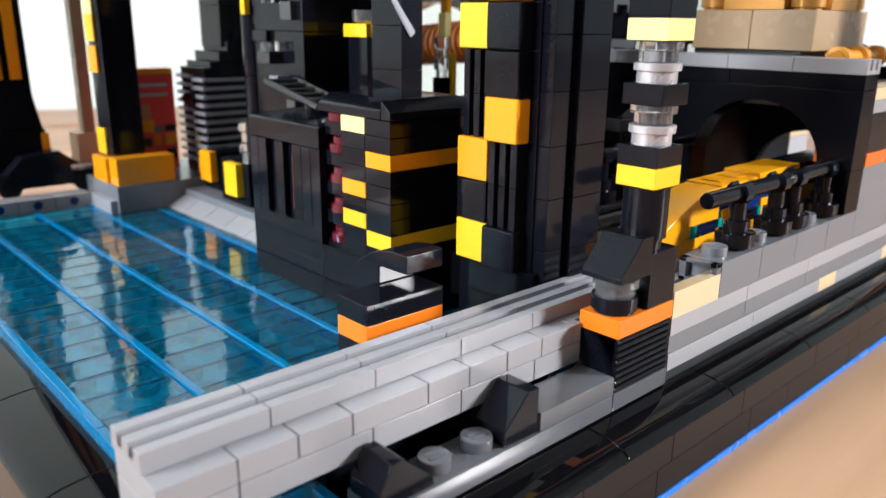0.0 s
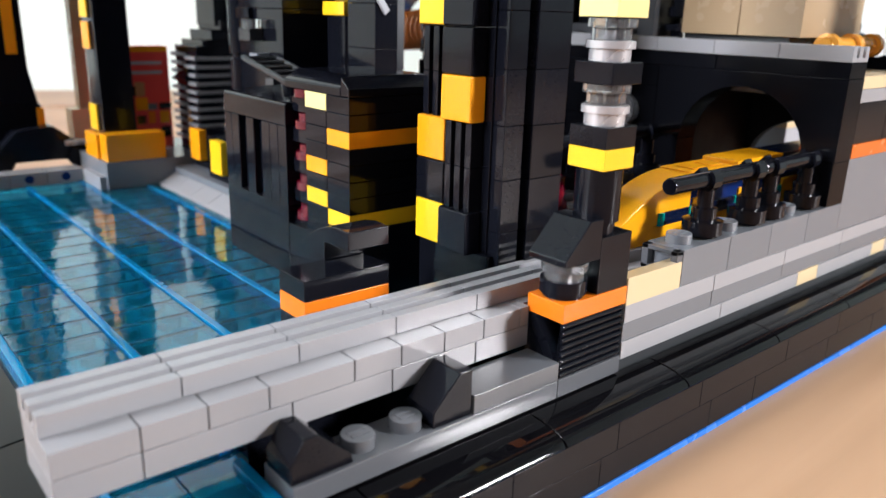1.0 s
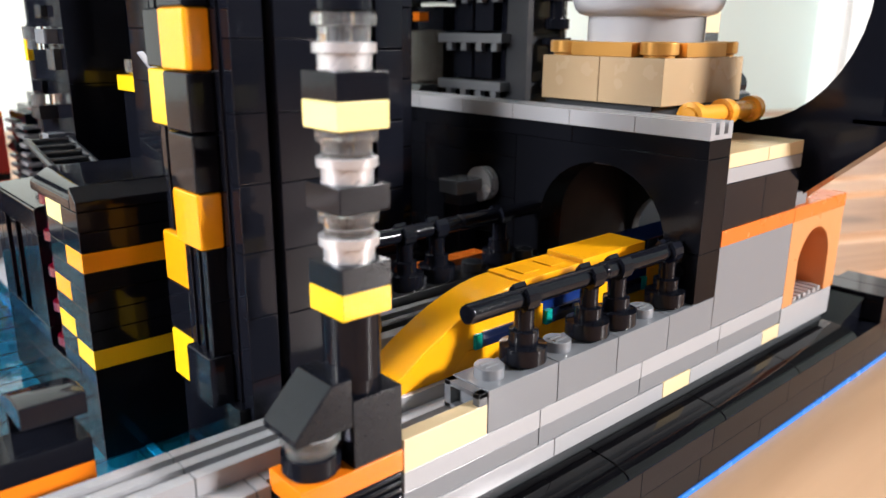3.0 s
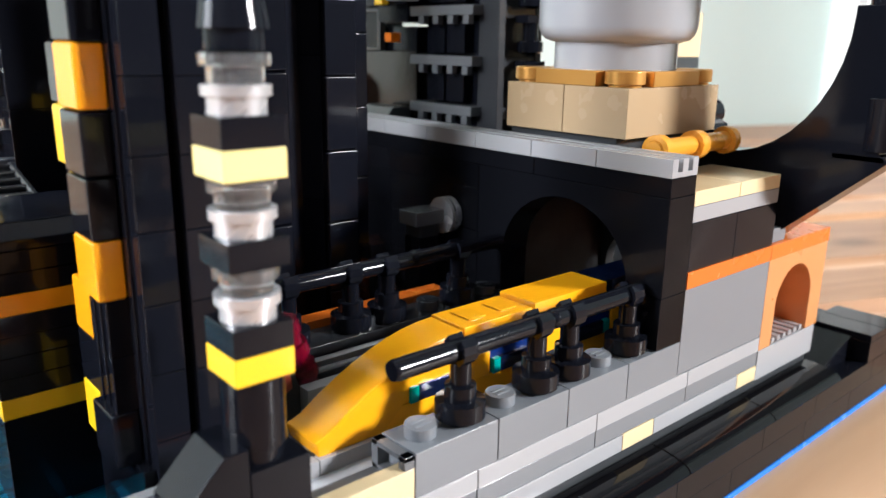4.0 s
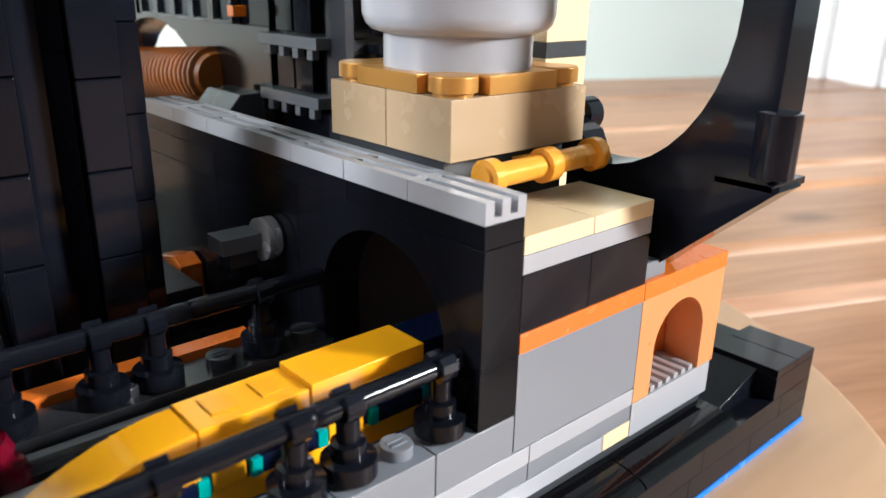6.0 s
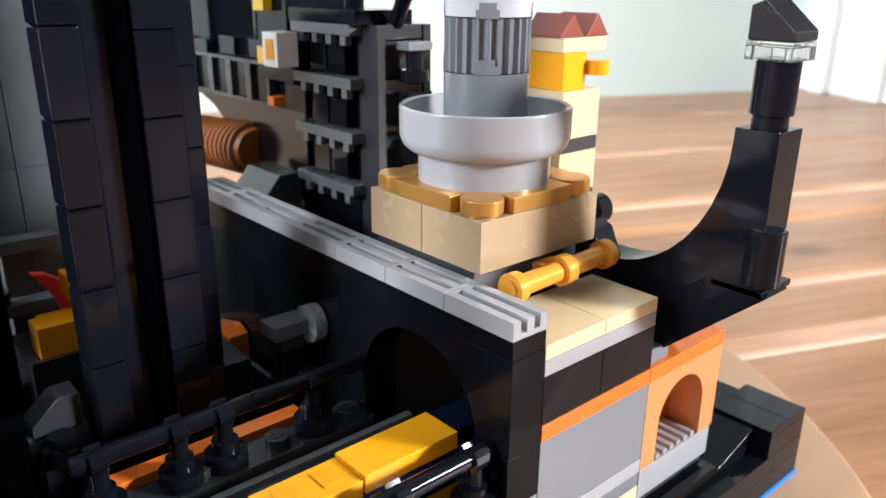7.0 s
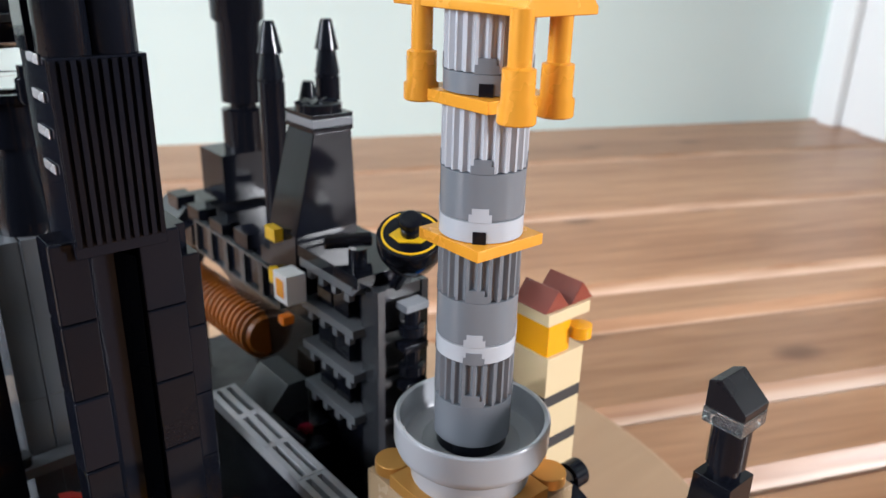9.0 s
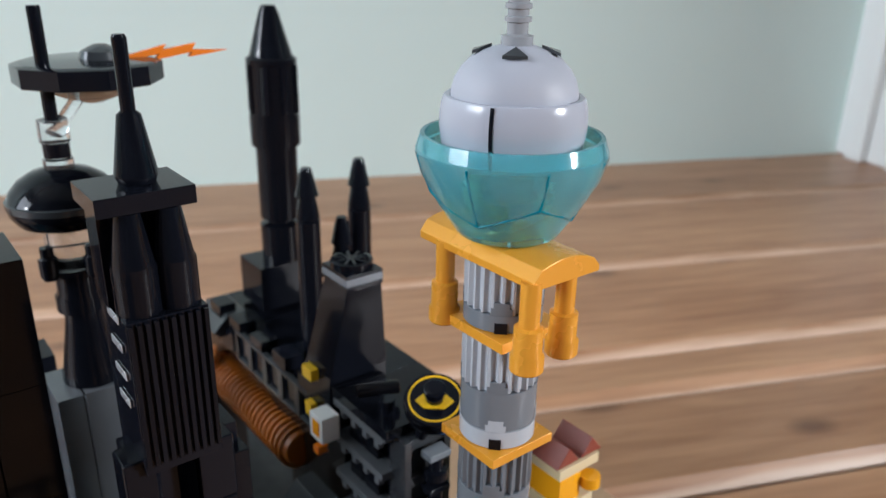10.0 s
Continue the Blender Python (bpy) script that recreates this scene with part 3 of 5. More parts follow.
bow = [(5.25, -0.4), (5.2, 0.3), (5.04, 0.95), (4.81, 1.62), (4.53, 2.18), (4.2, 2.66), (3.84, 2.98), (3.46, 3.14), (3.02, 3.1), (3.02, 2.14), (3.9, 2.1), (3.9, 1.12), (4.02, 1.12), (4.02, -0.4)]
prism(hut, BLACK, bow, -3.0, -2.0, "yz", "curved_slope", smooth=True)

# ---- office block with lit windows ----
block = thing("office_block", 0, 7.5, -4.4, "black office block with yellow window plates and chamfered roof", "building")
courses = [(-4.4, 0.55, None), (0.55, 1.57, YELLOW), (1.57, 2.57, None), (2.57, 3.57, None), (3.57, 4.57, None), (4.57, 5.57, None), (5.57, 6.57, AMBER), (6.57, 7.57, None), (7.57, 8.57, None)]
for z0, z1, m in courses:
    brick(block, m or BLACK, -1, 6, z0, 1.9, 7, z1, name="plate")
for z0, z1, m in ((1.57, 2.57, YELLOW), (3.57, 4.57, AMBER), (7.57, 8.57, CREAM), (5.57, 6.57, BLACK), (-0.45, 0.55, BLACK), (0.55, 1.57, BLACK), (2.57, 3.57, BLACK), (4.57, 5.57, BLACK), (6.57, 7.57, BLACK)):
    brick(block, m, -1, 7, z0, 1.9, 8, z1, name="plate")
brick(block, BLACK, -1, 7, -4.4, 1.9, 9, -0.45)
for i in range(5):
    z = 0.55 + 2 * (i - 0.5) - 0.5
    turned(block, RUBY, -0.62, 8.4, [(0.25, z + 0.95), (0.38, z + 1.0), (0.38, z + 1.5), (0.28, z + 1.55), (0.28, z + 1.95)], name="red_light", label="clear dark red round plate")
    brick(block, BLACK, -0.8, 8, z - 0.02, 1.9, 9, z + 0.95, name="plate")
brick(block, BLACK, 0.0, 8, -0.45, 1.9, 9, 9.0, name="core")
prism(block, BLACK, [(-1, 8.57), (-1, 9.1), (-0.6, 9.75), (1.5, 9.75), (1.9, 9.1), (1.9, 8.57)], 6.35, 9.0, "xz", "roof_slope")
prism(block, BLACK, [(6.0, 8.57), (6.0, 9.05), (6.35, 9.72), (6.36, 8.57)], -1, 1.9, "yz", "roof_slope")
wing = thing("office_wing", 0, 11, -4.4, "low dark wing with tall slotted panels", "building")
for z0, z1 in ((-4.4, -1.8), (-1.8, 0.6)):
    brick(wing, BLACK, -1, 9, z0, 1.5, 12.7, z1)
for i in range(8):
    a = 9.0 + i * 3.7 / 8
    brick(wing, BLACK, -1.0 + (0.18 if i % 2 and 1 < i < 7 else 0), a, 0.6, 1.5, a + 3.7 / 8, 6.0, name="panel_strip")
for a in (9.55, 10.5, 11.4):
    brick(wing, RUST, -0.86, a + 0.05, 1.2, -0.8, a + 0.13, 5.2, name="slot_backing", label="dull brown strip deep in the slots")
prism(wing, BLACK, [(-1, 6.0), (-1, 7.4), (-0.9, 7.55), (1.5, 7.9), (1.5, 6.0)], 9, 12.7, "xz", "roof_slope")

# ---- skyscraper with yellow and orange tiles ----
sky_t = thing("checker_tower", 1.2, 3.8, -4.4, "slim black tower with yellow and orange square tiles", "building")
brick(sky_t, BLACK, 0.35, 2.6, -4.4, 2.4, 5.0, 0.6, name="base_brick")
brick(sky_t, BLACK, 0.5, 2.8, 0.6, 2.3, 5.0, 40, name="core", label="black inner column")
checks = [(0.5, YELLOW, BLACK), (2.95, BLACK, None), (5.4, AMBER, None), (7.85, None, AMBER), (10.3, None, BLACK), (12.8, YELLOW, BLACK), (15.3, BLACK, AMBER), (17.75, None, BLACK), (20.2, YELLOW, BLACK), (22.65, AMBER, None), (25.1, BLACK, AMBER)]
for z, left, right in checks:
    for m, y0, x in ((left, 4, 0.2), (right, 3, 0.05)):
        if m is None:
            bm = bmesh.new()
            for i in range(3):
                add_box(bm, ((x + 0.12) * U, (y0 + 0.06 + i * 0.33) * U, z * PZ), (0.55 * U, (y0 + 0.26 + i * 0.33) * U, (z + 2.45) * PZ))
            part("slat_panel", finish(bm), BLACK, sky_t)
        else:
            brick(sky_t, m, x, y0, z, 0.52, y0 + 1, z + 2.45, name="tile", bevel=0.0003)
for z0, z1 in split(-1.0, 40, 2.95):
    brick(sky_t, BLACK, 1.25, 2.3, z0, 2.3, 3.0, z1)
    brick(sky_t, BLACK, 0.55, 2.45, z0, 1.15, 3.0, z1)

# ---- tracks, kerb, rails ----
deck = thing("track_deck", 8, 3, -4.4, "grey track bed with pale rails", "track")
brick(deck, MID, 2.0, 2.35, -4.4, 19.4, 6.8, -1.2, name="bed")
for y in (1.04, 2.6):
    for a, b in split(2.0, 12.0, 2.5):
        brick(deck, PALE, a, y, -1.2, b, y + 0.35, -0.55, name="rail")
for y, w, top, m in ((3.0, 0.3, 0.3, MID), (3.5, 0.35, 0.7, PALE), (3.95, 0.3, 0.9, CHARCOAL), (4.32, 0.24, 1.1, MID)):
    for a, b in split(4.0, 12.0, 4):
        brick(deck, m, a, y, -1.2, b, y + w, top, name="rail")
kerb = thing("track_kerb", 8, 0.5, -4.4, "grey kerb wall with striped pale plates", "wall")
for a, b, bare in ((4.0, 6.0, {(0, 0)}), (6.0, 8.0, {(0, 0)}), (8.0, 10.0, {(1, 0)}), (10.0, 12.0, ())):
    brick(kerb, MID, a, 0.0, -1.15, b, 1.0, 1.05, studs=bare)
for a, b in split(2, 16, 3.5):
    brick(kerb, STRIPE, a, 0.0, -2.2, b, 1.2, -1.15, name="plate")
for a, b in split(2, 16, 3.5):
    brick(kerb, MID, a, 0.02, -3.25, b, 1.2, -2.2, name="plate")
for a, b, m in ((2, 6, STRIPE), (6, 10, STRIPE), (10, 11.2, TAN), (11.2, 15, STRIPE), (15, 16, TAN)):
    brick(kerb, m, a, 0.0, -4.3, b, 1.2, -3.25, name="plate")
brick(kerb, STRIPE, 16, 0.0, -4.4, 19.4, 1.2, -2.2, name="plate")
brick(kerb, DARK, 2, 0.15, -6.0, 19.4, 1.2, -4.3, name="plate")
brick(kerb, TAN, 2.0, 0.0, -1.2, 4.0, 0.35, 0.4, name="tile", label="tan tile")


bm = bmesh.new()
for y0, y1, z0, z1 in ((0.02, 0.98, 0.75, 1.0), (0.02, 0.98, -0.4, -0.15), (0.02, 0.2, -0.4, 1.0), (0.8, 0.98, -0.4, 1.0)):
    add_box(bm, W(3.78, y0, z0), W(4.0, y1, z1), 0.0001)
part("end_lip", finish(bm), DUSK, kerb, "hollow end of the kerb brick")


def guard_rail(y, z0, x0, x1, posts, label):
    g = thing("guard_rail", (x0 + x1) / 2, y, z0, label, "rail", "guard rails along the track")
    for p in posts:
        post = turned(g, BLACK, p, y, [(0.4, z0), (0.4, z0 + 0.1), (0.48, z0 + 0.15), (0.48, z0 + 0.95), (0.3, z0 + 1.0), (0.3, z0 + 1.7), (0.2, z0 + 1.75), (0.2, z0 + 2.8)], name="post")
        bm = bmesh.new()
        jaw = [radians(a) for a in range(-235, 56, 29)]
        hoop = [(0.3, a) for a in jaw] + [(0.205, a) for a in reversed(jaw)]
        sides = [[bm.verts.new(W(x, y + r * math.cos(a), z0 + 3.4 + 2.5 * r * math.sin(a))) for r, a in hoop] for x in (p - 0.17, p + 0.17)]
        n = len(jaw)
        for k in range(2 * n):
            j = (k + 1) % (2 * n)
            bm.faces.new((sides[0][k], sides[0][j], sides[1][j], sides[1][k]))
        for k in range(n - 1):
            for line in sides:
                bm.faces.new((line[k], line[k + 1], line[2 * n - 2 - k], line[2 * n - 1 - k]))
        part("clip", finish(bm), BLACK, post)
    bar(g, BLACK, (x0, y, z0 + 3.4), (x0 + (x1 - x0) * 0.56, y, z0 + 3.4), 0.2, name="rod")
    bar(g, BLACK, (x0 + (x1 - x0) * 0.562, y, z0 + 3.4), (x1, y, z0 + 3.4), 0.2, name="rod", knobs=((0.03, 0.12, 0.215),))
    return g


guard_rail(0.5, 1.1, 3.87, 10.95, (5.45, 7.5, 8.5, 10.5), "glossy black guard rail clipped on four posts")
brick(deck, CHARCOAL, 4.0, 4.62, -1.2, 11, 5.62, 1.62, studs={(2, 0), (4, 0), (6, 0)}, name="kerb_brick")
guard_rail(5.1, 1.62, 4.0, 11.0, (4.5, 6.15, 7.2, 9.5), "glossy black guard rail in the shade")

# ---- train ----
train = thing("monorail_train", 8, 2, -1.0, "yellow and blue monorail train with long sloping nose", "train")
nose = [(3.0, 0.1), (2.92, 0.9)] + [(3.2 + 3.2 * i / 8, 1.15 + 2.95 * math.sin(math.pi / 2 * i / 8) ** 0.9) for i in range(9)]
prism(train, SUNNY, [*nose, (6.4, 1.2), (4.9, 1.2), (4.4, 0.1)], 1.45, 2.5, "xz", "nose", "sloping yellow nose", 0.0003, smooth=True)
brick(train, SUNNY, 6.4, 1.45, 3.2, 8.4, 2.5, 4.2, name="roof_plate")
brick(train, SUNNY, 8.4, 1.4, 3.4, 10.9, 2.5, 4.45, name="roof_plate")
brick(train, NAVY, 3.1, 1.5, -0.9, 12.8, 2.45, 0.1, name="chassis", label="dark blue chassis")
body = brick(train, NAVY, 4.9, 1.5, 1.2, 12.8, 2.45, 3.2, name="body", label="dark blue body")
brick(train, SUNNY, 4.4, 1.46, 0.1, 12.8, 2.5, 1.2, name="side_plate")
for a in (5.0, 7.2, 9.6):
    brick(body, INK, a + 0.22, 1.4, 1.2, a + 1.28, 1.52, 2.05, name="window", label="dark blue window strip")
    for e in (a, a + 1.28):
        brick(body, SEAGREEN, e, 1.38, 1.2, e + 0.22, 1.52, 2.05, name="window_end", label="clear teal window end")
# the tunnel's shade on this roof is put into its darker navy
brick(train, INK, 10.9, 1.5, 3.2, 15.0, 2.45, 4.4, name="rear_roof")
for p in (6.75, 7.65):
    brick(train, SUNNY, p, 1.7, 4.2, p + 0.5, 2.28, 4.28, name="roof_pad", bevel=0.0002)
for a, b in ((6.55, 7.15), (8.75, 9.5), (11.2, 12.4)):
    brick(train, SUNNY, a, 1.44, 1.2, b, 1.53, 2.5, name="side_panel")

# ---- viaduct wall ----
via = thing("viaduct_wall", 11.5, 7, -1.2, "black arched viaduct wall capped with pale grooved tiles", "wall")
brick(via, SATIN, 11, 0.0, 1.07, 12, 0.98, 4.2)
bar(via, SATIN, (10.85, 0.5, 3.0), (11.02, 0.5, 3.0), 0.22, "pin")
arch = [(0.0, 4.2), (0.98, 4.2), *[(3 - 2.02 * math.cos(radians(t)), 4.2 + 4.6 * math.sin(radians(t))) for t in range(0, 181, 12)], (6.0, 4.2), (6.0, 9.9), (0.0, 9.9)]
prism(via, SATIN, arch, 11.0, 12.0, "yz", "arch_brick", bevel=0.00015)
brick(via, SATIN, 11, 5.02, -1.2, 12, 6.0, 4.2)
for a, b in ((6, 10), (10, 14.4)):
    for z0, z1 in ((-1.2, 2.2), (2.2, 5.2), (5.2, 8.2), (8.2, 9.9)):
        brick(via, SATIN, 11, a, z0, 12, b, z1)
for a, b in ((0, 4), (4, 8), (8, 14.4)):
    brick(via, SATIN, 11, a, 9.9, 12, b, 11.0, name="plate")
for a, b in split(0, 14.4, 2.05):
    grooved_tile(via, GREY, 11, a, 11.0, 12, b, 12.03, "y", slots=True, open_end=a < 0.1)

# ---- station house ----
house = thing("station_house", 14, 1.5, -2.1, "grey and orange station house with arched doorway", "building")
brick(house, MID, 12, 0, -1.1, 16, 1, 4.25, name="wall_panel", label="blue grey wall panel")
arch = [(16, -2.2), (16, 4.3), (19.5, 4.3), (19.5, -2.2), (18.75, -2.2), (18.75, 0.6), *[(17.7 + 1.05 * math.cos(radians(t)), 0.6 + 2.65 * math.sin(radians(t))) for t in range(0, 181, 12)], (16.65, 0.6), (16.65, -2.2)]
prism(house, PEACH, arch, 0.0, 1.0, "xz", "arch_brick", "apricot arch brick", 0.00015)
brick(house, DORANGE, 16.0, 1.0, -2.1, 19.4, 1.5, 4.25, name="back_wall")
for i in range(6):
    brick(house, GREY, 16.7 + i * 0.33, 0.0, -2.1, 16.9 + i * 0.33, 1.0, -1.7, name="grille_bar")
for a, b in ((12, 16), (16, 19.5)):
    brick(house, DORANGE, a, -0.02, 4.25, b, 1.5, 5.3, name="plate", label="orange plate")
for a, b in ((12, 14), (14, 16)):
    brick(house, BLACK, a, 0, 5.3, b, 1, 8.2)
brick(house, GREY, 12, 0.0, 8.2, 16, 2, 9.15, name="plate")
brick(house, MATTBLACK, 12, 5.2, -1.0, 16, 6, 8.2, name="tunnel_wall")
brick(house, BLACK, 12, 0.98, 5.3, 16, 1.5, 8.2, name="tunnel_wall")
brick(house, GREY, 12, 2, 8.2, 16, 6, 9.15, name="plate")
for a, b in ((12, 14), (14, 16)):
    brick(house, TAN, a, 0, 9.15, b, 2, 10.05, name="tile", label="smooth tan tile")
brick(house, MID, 16.0, 0.1, 5.3, 16.9, 1.0, 6.3, name="slope_brick")
brick(house, DARK, 12.2, 2.4, 9.15, 15.8, 6, 12.4, name="core")
far_arch = [(1.3, -0.95), (1.3, 8.2), (5.2, 8.2), (5.2, -0.95), (5.0, -0.95), (5.0, 1.5), *[(3.1 + 1.9 * math.cos(radians(t)), 1.5 + 3.9 * math.sin(radians(t))) for t in range(12, 169, 12)], (1.4, 1.5), (1.4, -0.95)]
prism(house, MATTBLACK, far_arch, 15.6, 16.0, "yz", "tunnel_arch", bevel=0.0001)
brick(house, DARK, 12, 1, -2.1, 16, 6, -0.95, name="tunnel_floor")
brick(house, MATTBLACK, 12, 0.98, -0.95, 16, 1.3, 4.25, name="tunnel_wall")

# ---- lattice of the observation tower ----
TX, TY = 13.9, 3.9
obs = thing("observation_tower", 14, 4, 10.4, "grey ribbed tower with gold collars and teal bowl", "tower")
for a, b, c, d in ((12, 16, 2, 4), (12, 16, 4, 6)):
    brick(obs, DTAN, a, c, 12.4, b, d, 15.4, label="dark tan brick")
for px, py in ((12.5, 2.5), (15.5, 2.5), (12.5, 5.5), (15.5, 5.5)):
    turned(obs, GOLD, px, py, [(0.4, 15.4), (0.4, 15.55), (0.49, 15.6), (0.49, 16.3), (0.46, 16.4)], name="round_tile", label="pearl gold round tile")
for a, b, c, d in ((13, 15, 2, 3), (12, 13, 3, 5), (15, 16, 3, 5), (13, 15, 5, 6)):
    brick(obs, GOLD, a, c, 15.4, b, d, 16.35, name="tile", label="pearl gold tile")
brick(obs, GOLD, 13, 3, 15.4, 15, 5, 16.3, name="tile")
turned(obs, STRIPE, TX, TY, [(1.6, 16.3), (1.6, 18.0), (1.7, 18.08), (1.86, 18.2), (1.98, 18.5), (2.05, 19.0), (2.06, 20.65), (2.0, 20.78), (1.9, 20.7), (1.87, 19.4), (1.75, 18.9), (1.3, 18.7), (0.0, 18.7)], name="dish", label="light grey dish", seg=56)
turned(obs, BLACK, TX, TY, [(0.93, 18.7), (0.93, 19.7)], name="round_plate", seg=32)
turned(obs, GREY, TX, TY, [(1.3, 18.72), (1.3, 18.8), (1.1, 18.9)], name="ring", seg=32)


def tower_drum(z0, z1, mat, ribbed=False):
    bm = bmesh.new()
    if not ribbed:
        add_lathe(bm, TX, TY, [(0.97, z0 + 0.02), (1.0, z0 + 0.06), (1.0, z1 - 0.06), (0.97, z1 - 0.02)], 48)
    else:
        seg, rings = 96, []
        for z in (z0 + 0.02, z1 - 0.02):
            rings.append([])
            for s in range(seg):
                r = 1.0 if s % 4 < 2 else 0.9
                a = 2 * math.pi * s / seg
                rings[-1].append(bm.verts.new(W(TX + r * math.cos(a), TY + r * math.sin(a), z)))
        for s in range(seg):
            bm.faces.new((rings[0][s], rings[0][(s + 1) % seg], rings[1][(s + 1) % seg], rings[1][s]))
        bm.faces.new(rings[0][::-1])
        bm.faces.new(rings[1])
    drum = part("round_brick", finish(bm), mat, obs, "", smooth=not ribbed)
    return drum


def teeth(z, mat, down):
    """The stepped tongue where one round brick keys into the next."""
    for q in (225, 315, 45, 135):
        bm = bmesh.new()
        for half, h in ((15, 0.45), (11, 0.8)):
            ring = []
            zz = (z - h, z + 0.02) if down else (z - 0.02, z + h)
            for r in (0.9, 1.012):
                for e in zz:
                    ring.append([bm.verts.new(W(TX + r * math.cos(radians(q + half * k / 3)), TY + r * math.sin(radians(q + half * k / 3)), e)) for k in range(-3, 4)])
            lo_in, hi_in, lo_out, hi_out = ring
            for k in range(6):
                bm.faces.new((lo_out[k], lo_out[k + 1], hi_out[k + 1], hi_out[k]))
                bm.faces.new((hi_out[k], hi_out[k + 1], hi_in[k + 1], hi_in[k]))
                bm.faces.new((lo_in[k], lo_in[k + 1], lo_out[k + 1], lo_out[k]))
            for k in (0, 6):
                bm.faces.new((lo_in[k], lo_out[k], hi_out[k], hi_in[k]))
        part("tongue", finish(bm), mat, obs)


for z0, z1, m, rib in ((19.7, 22.7, MID, False), (22.7, 25.7, MID, True), (25.7, 26.9, PALE, False), (26.9, 29.8, MID, False), (29.8, 32.8, MID, True),
                       (33.5, 34.8, PALE, False), (34.8, 37.6, MID, False), (37.6, 41.1, PALE, True), (41.8, 43.0, MID, False), (43.0, 46.3, PALE, True)):
    tower_drum(z0, z1, m, rib)
for z, m, down in ((22.7, MID, False), (25.7, MID, False), (26.9, PALE, False), (29.8, MID, False), (34.8, PALE, False), (37.6, MID, False), (43.0, MID, False)):
    teeth(z, m, down)


for z in (33.85, 42.1):
    bar(obs, BLACK, (TX - 0.6, TY - 0.6, z), (TX - 0.718, TY - 0.718, z), 0.22, "key_hole", "dark key hole", 4)


def diamond_plate(z0, z1, mat, name, half):
    bm = bmesh.new()
    add_box(bm, ((TX - half) * U, (TY - half) * U, z0 * PZ), ((TX + half) * U, (TY + half) * U, z1 * PZ))
    return part(name, finish(bm), mat, obs, "warm gold collar plate")


diamond_plate(32.8, 33.5, BGOLD, "collar", 1.05)
brick(obs, BGOLD, TX - 1.05, TY - 1.15, 41.1, TX + 1.05, TY + 1.35, 41.8, name="collar", label="warm gold collar plate")
for px, py in ((TX - 0.92, TY + 1.2), (TX - 0.98, TY - 1.9), (TX + 0.25, TY - 1.8)):
    turned(obs, BGOLD, px, py, [(0.37, 41.0), (0.4, 41.1), (0.4, 41.95), (0.34, 42.05), (0.34, 43.7), (0.24, 43.8), (0.24, 46.5)], name="telescope", label="warm gold rod handle")
roof = [(TX - 1.1, 46.1), (TX - 1.1, 46.6), *[(TX - 1.1 + 2.1 * i / 10, 46.5 + 1.1 * math.sin(math.pi * (0.12 + 0.84 * i / 10)) ** 0.7) for i in range(1, 10)], (TX + 1.0, 46.5), (TX + 1.0, 46.1)]
prism(obs, BGOLD, roof, TY - 2.12, TY + 2.05, "xz", "roof", "warm gold curved roof", smooth=True)
for py in (TY - 0.3, TY + 0.6):
    turned(obs, BGOLD, TX - 0.6, py, [(0.25, 46.8), (0.25, 48.0)], name="pin", seg=16)
bm = bmesh.new()
rows = [(1.15, 47.5), (1.24, 47.65), (1.76, 49.6), (2.1, 51.2), (2.24, 52.4), (2.22, 52.75), (2.12, 53.5), (2.02, 53.5), (2.08, 52.6), (1.4, 49.9), (0.7, 48.1), (0.0, 48.0)]
add_lathe(bm, TX, TY, rows, 48)
bowl = part("bowl", finish(bm), TEAL, obs, "clear teal bowl with ribbed cells", smooth=True)
bowl_at = lambda k, rr, z: (TX + rr * math.cos(2 * math.pi * k / 8), TY + rr * math.sin(2 * math.pi * k / 8), z)
for k in range(8):
    low, mid_z = (1.5, 1.84)[k % 2], (48.9, 50.3)[k % 2]
    nxt, nxt_z = (1.84, 1.5)[k % 2], (50.3, 48.9)[k % 2]
    bar(bowl, TEALRIB, bowl_at(k + 0.5, 2.24, 52.5), bowl_at(k + 0.5, low + 0.08, mid_z), 0.035, "bowl_rib", seg=8)
    half = bowl_at(k + 1.0, (low + nxt) / 2 + 0.08, (mid_z + nxt_z) / 2)
    bar(bowl, TEALRIB, bowl_at(k + 0.5, low + 0.08, mid_z), half, 0.035, "bowl_rib", seg=8)
    bar(bowl, TEALRIB, half, bowl_at(k + 1.5, nxt + 0.08, nxt_z), 0.035, "bowl_rib", seg=8)
band = [(0.0, 49.2), (0.9, 49.8), (1.3, 50.8), (1.52, 51.8), (1.63, 52.8), (1.69, 53.9), (1.69, 54.6), (1.66, 55.2), (1.61, 55.6), (1.57, 55.68), (1.47, 55.68), (1.4, 55.5), (0.0, 55.4)]
globe = turned(obs, LILAC, TX, TY, band, name="globe", label="pale lilac globe with stepped rim", seg=64)
cap = turned(globe, MATTLILAC, TX, TY, [(1.44, 55.5), (1.43, 56.0), (1.36, 56.6), (1.22, 57.2), (1.0, 57.75), (0.72, 58.15), (0.4, 58.4), (0.0, 58.45)], name="globe_cap", label="matt pale lilac cap", seg=64)
sx, sy = math.cos(radians(211)), math.sin(radians(211))
for (r0, h0), (r1, h1) in zip(band[3:8], band[4:9]):
    bar(globe, BLACK, (TX + r0 * sx, TY + r0 * sy, h0), (TX + r1 * sx, TY + r1 * sy, h1), 0.045, "globe_slot", "dark slot", seg=8)
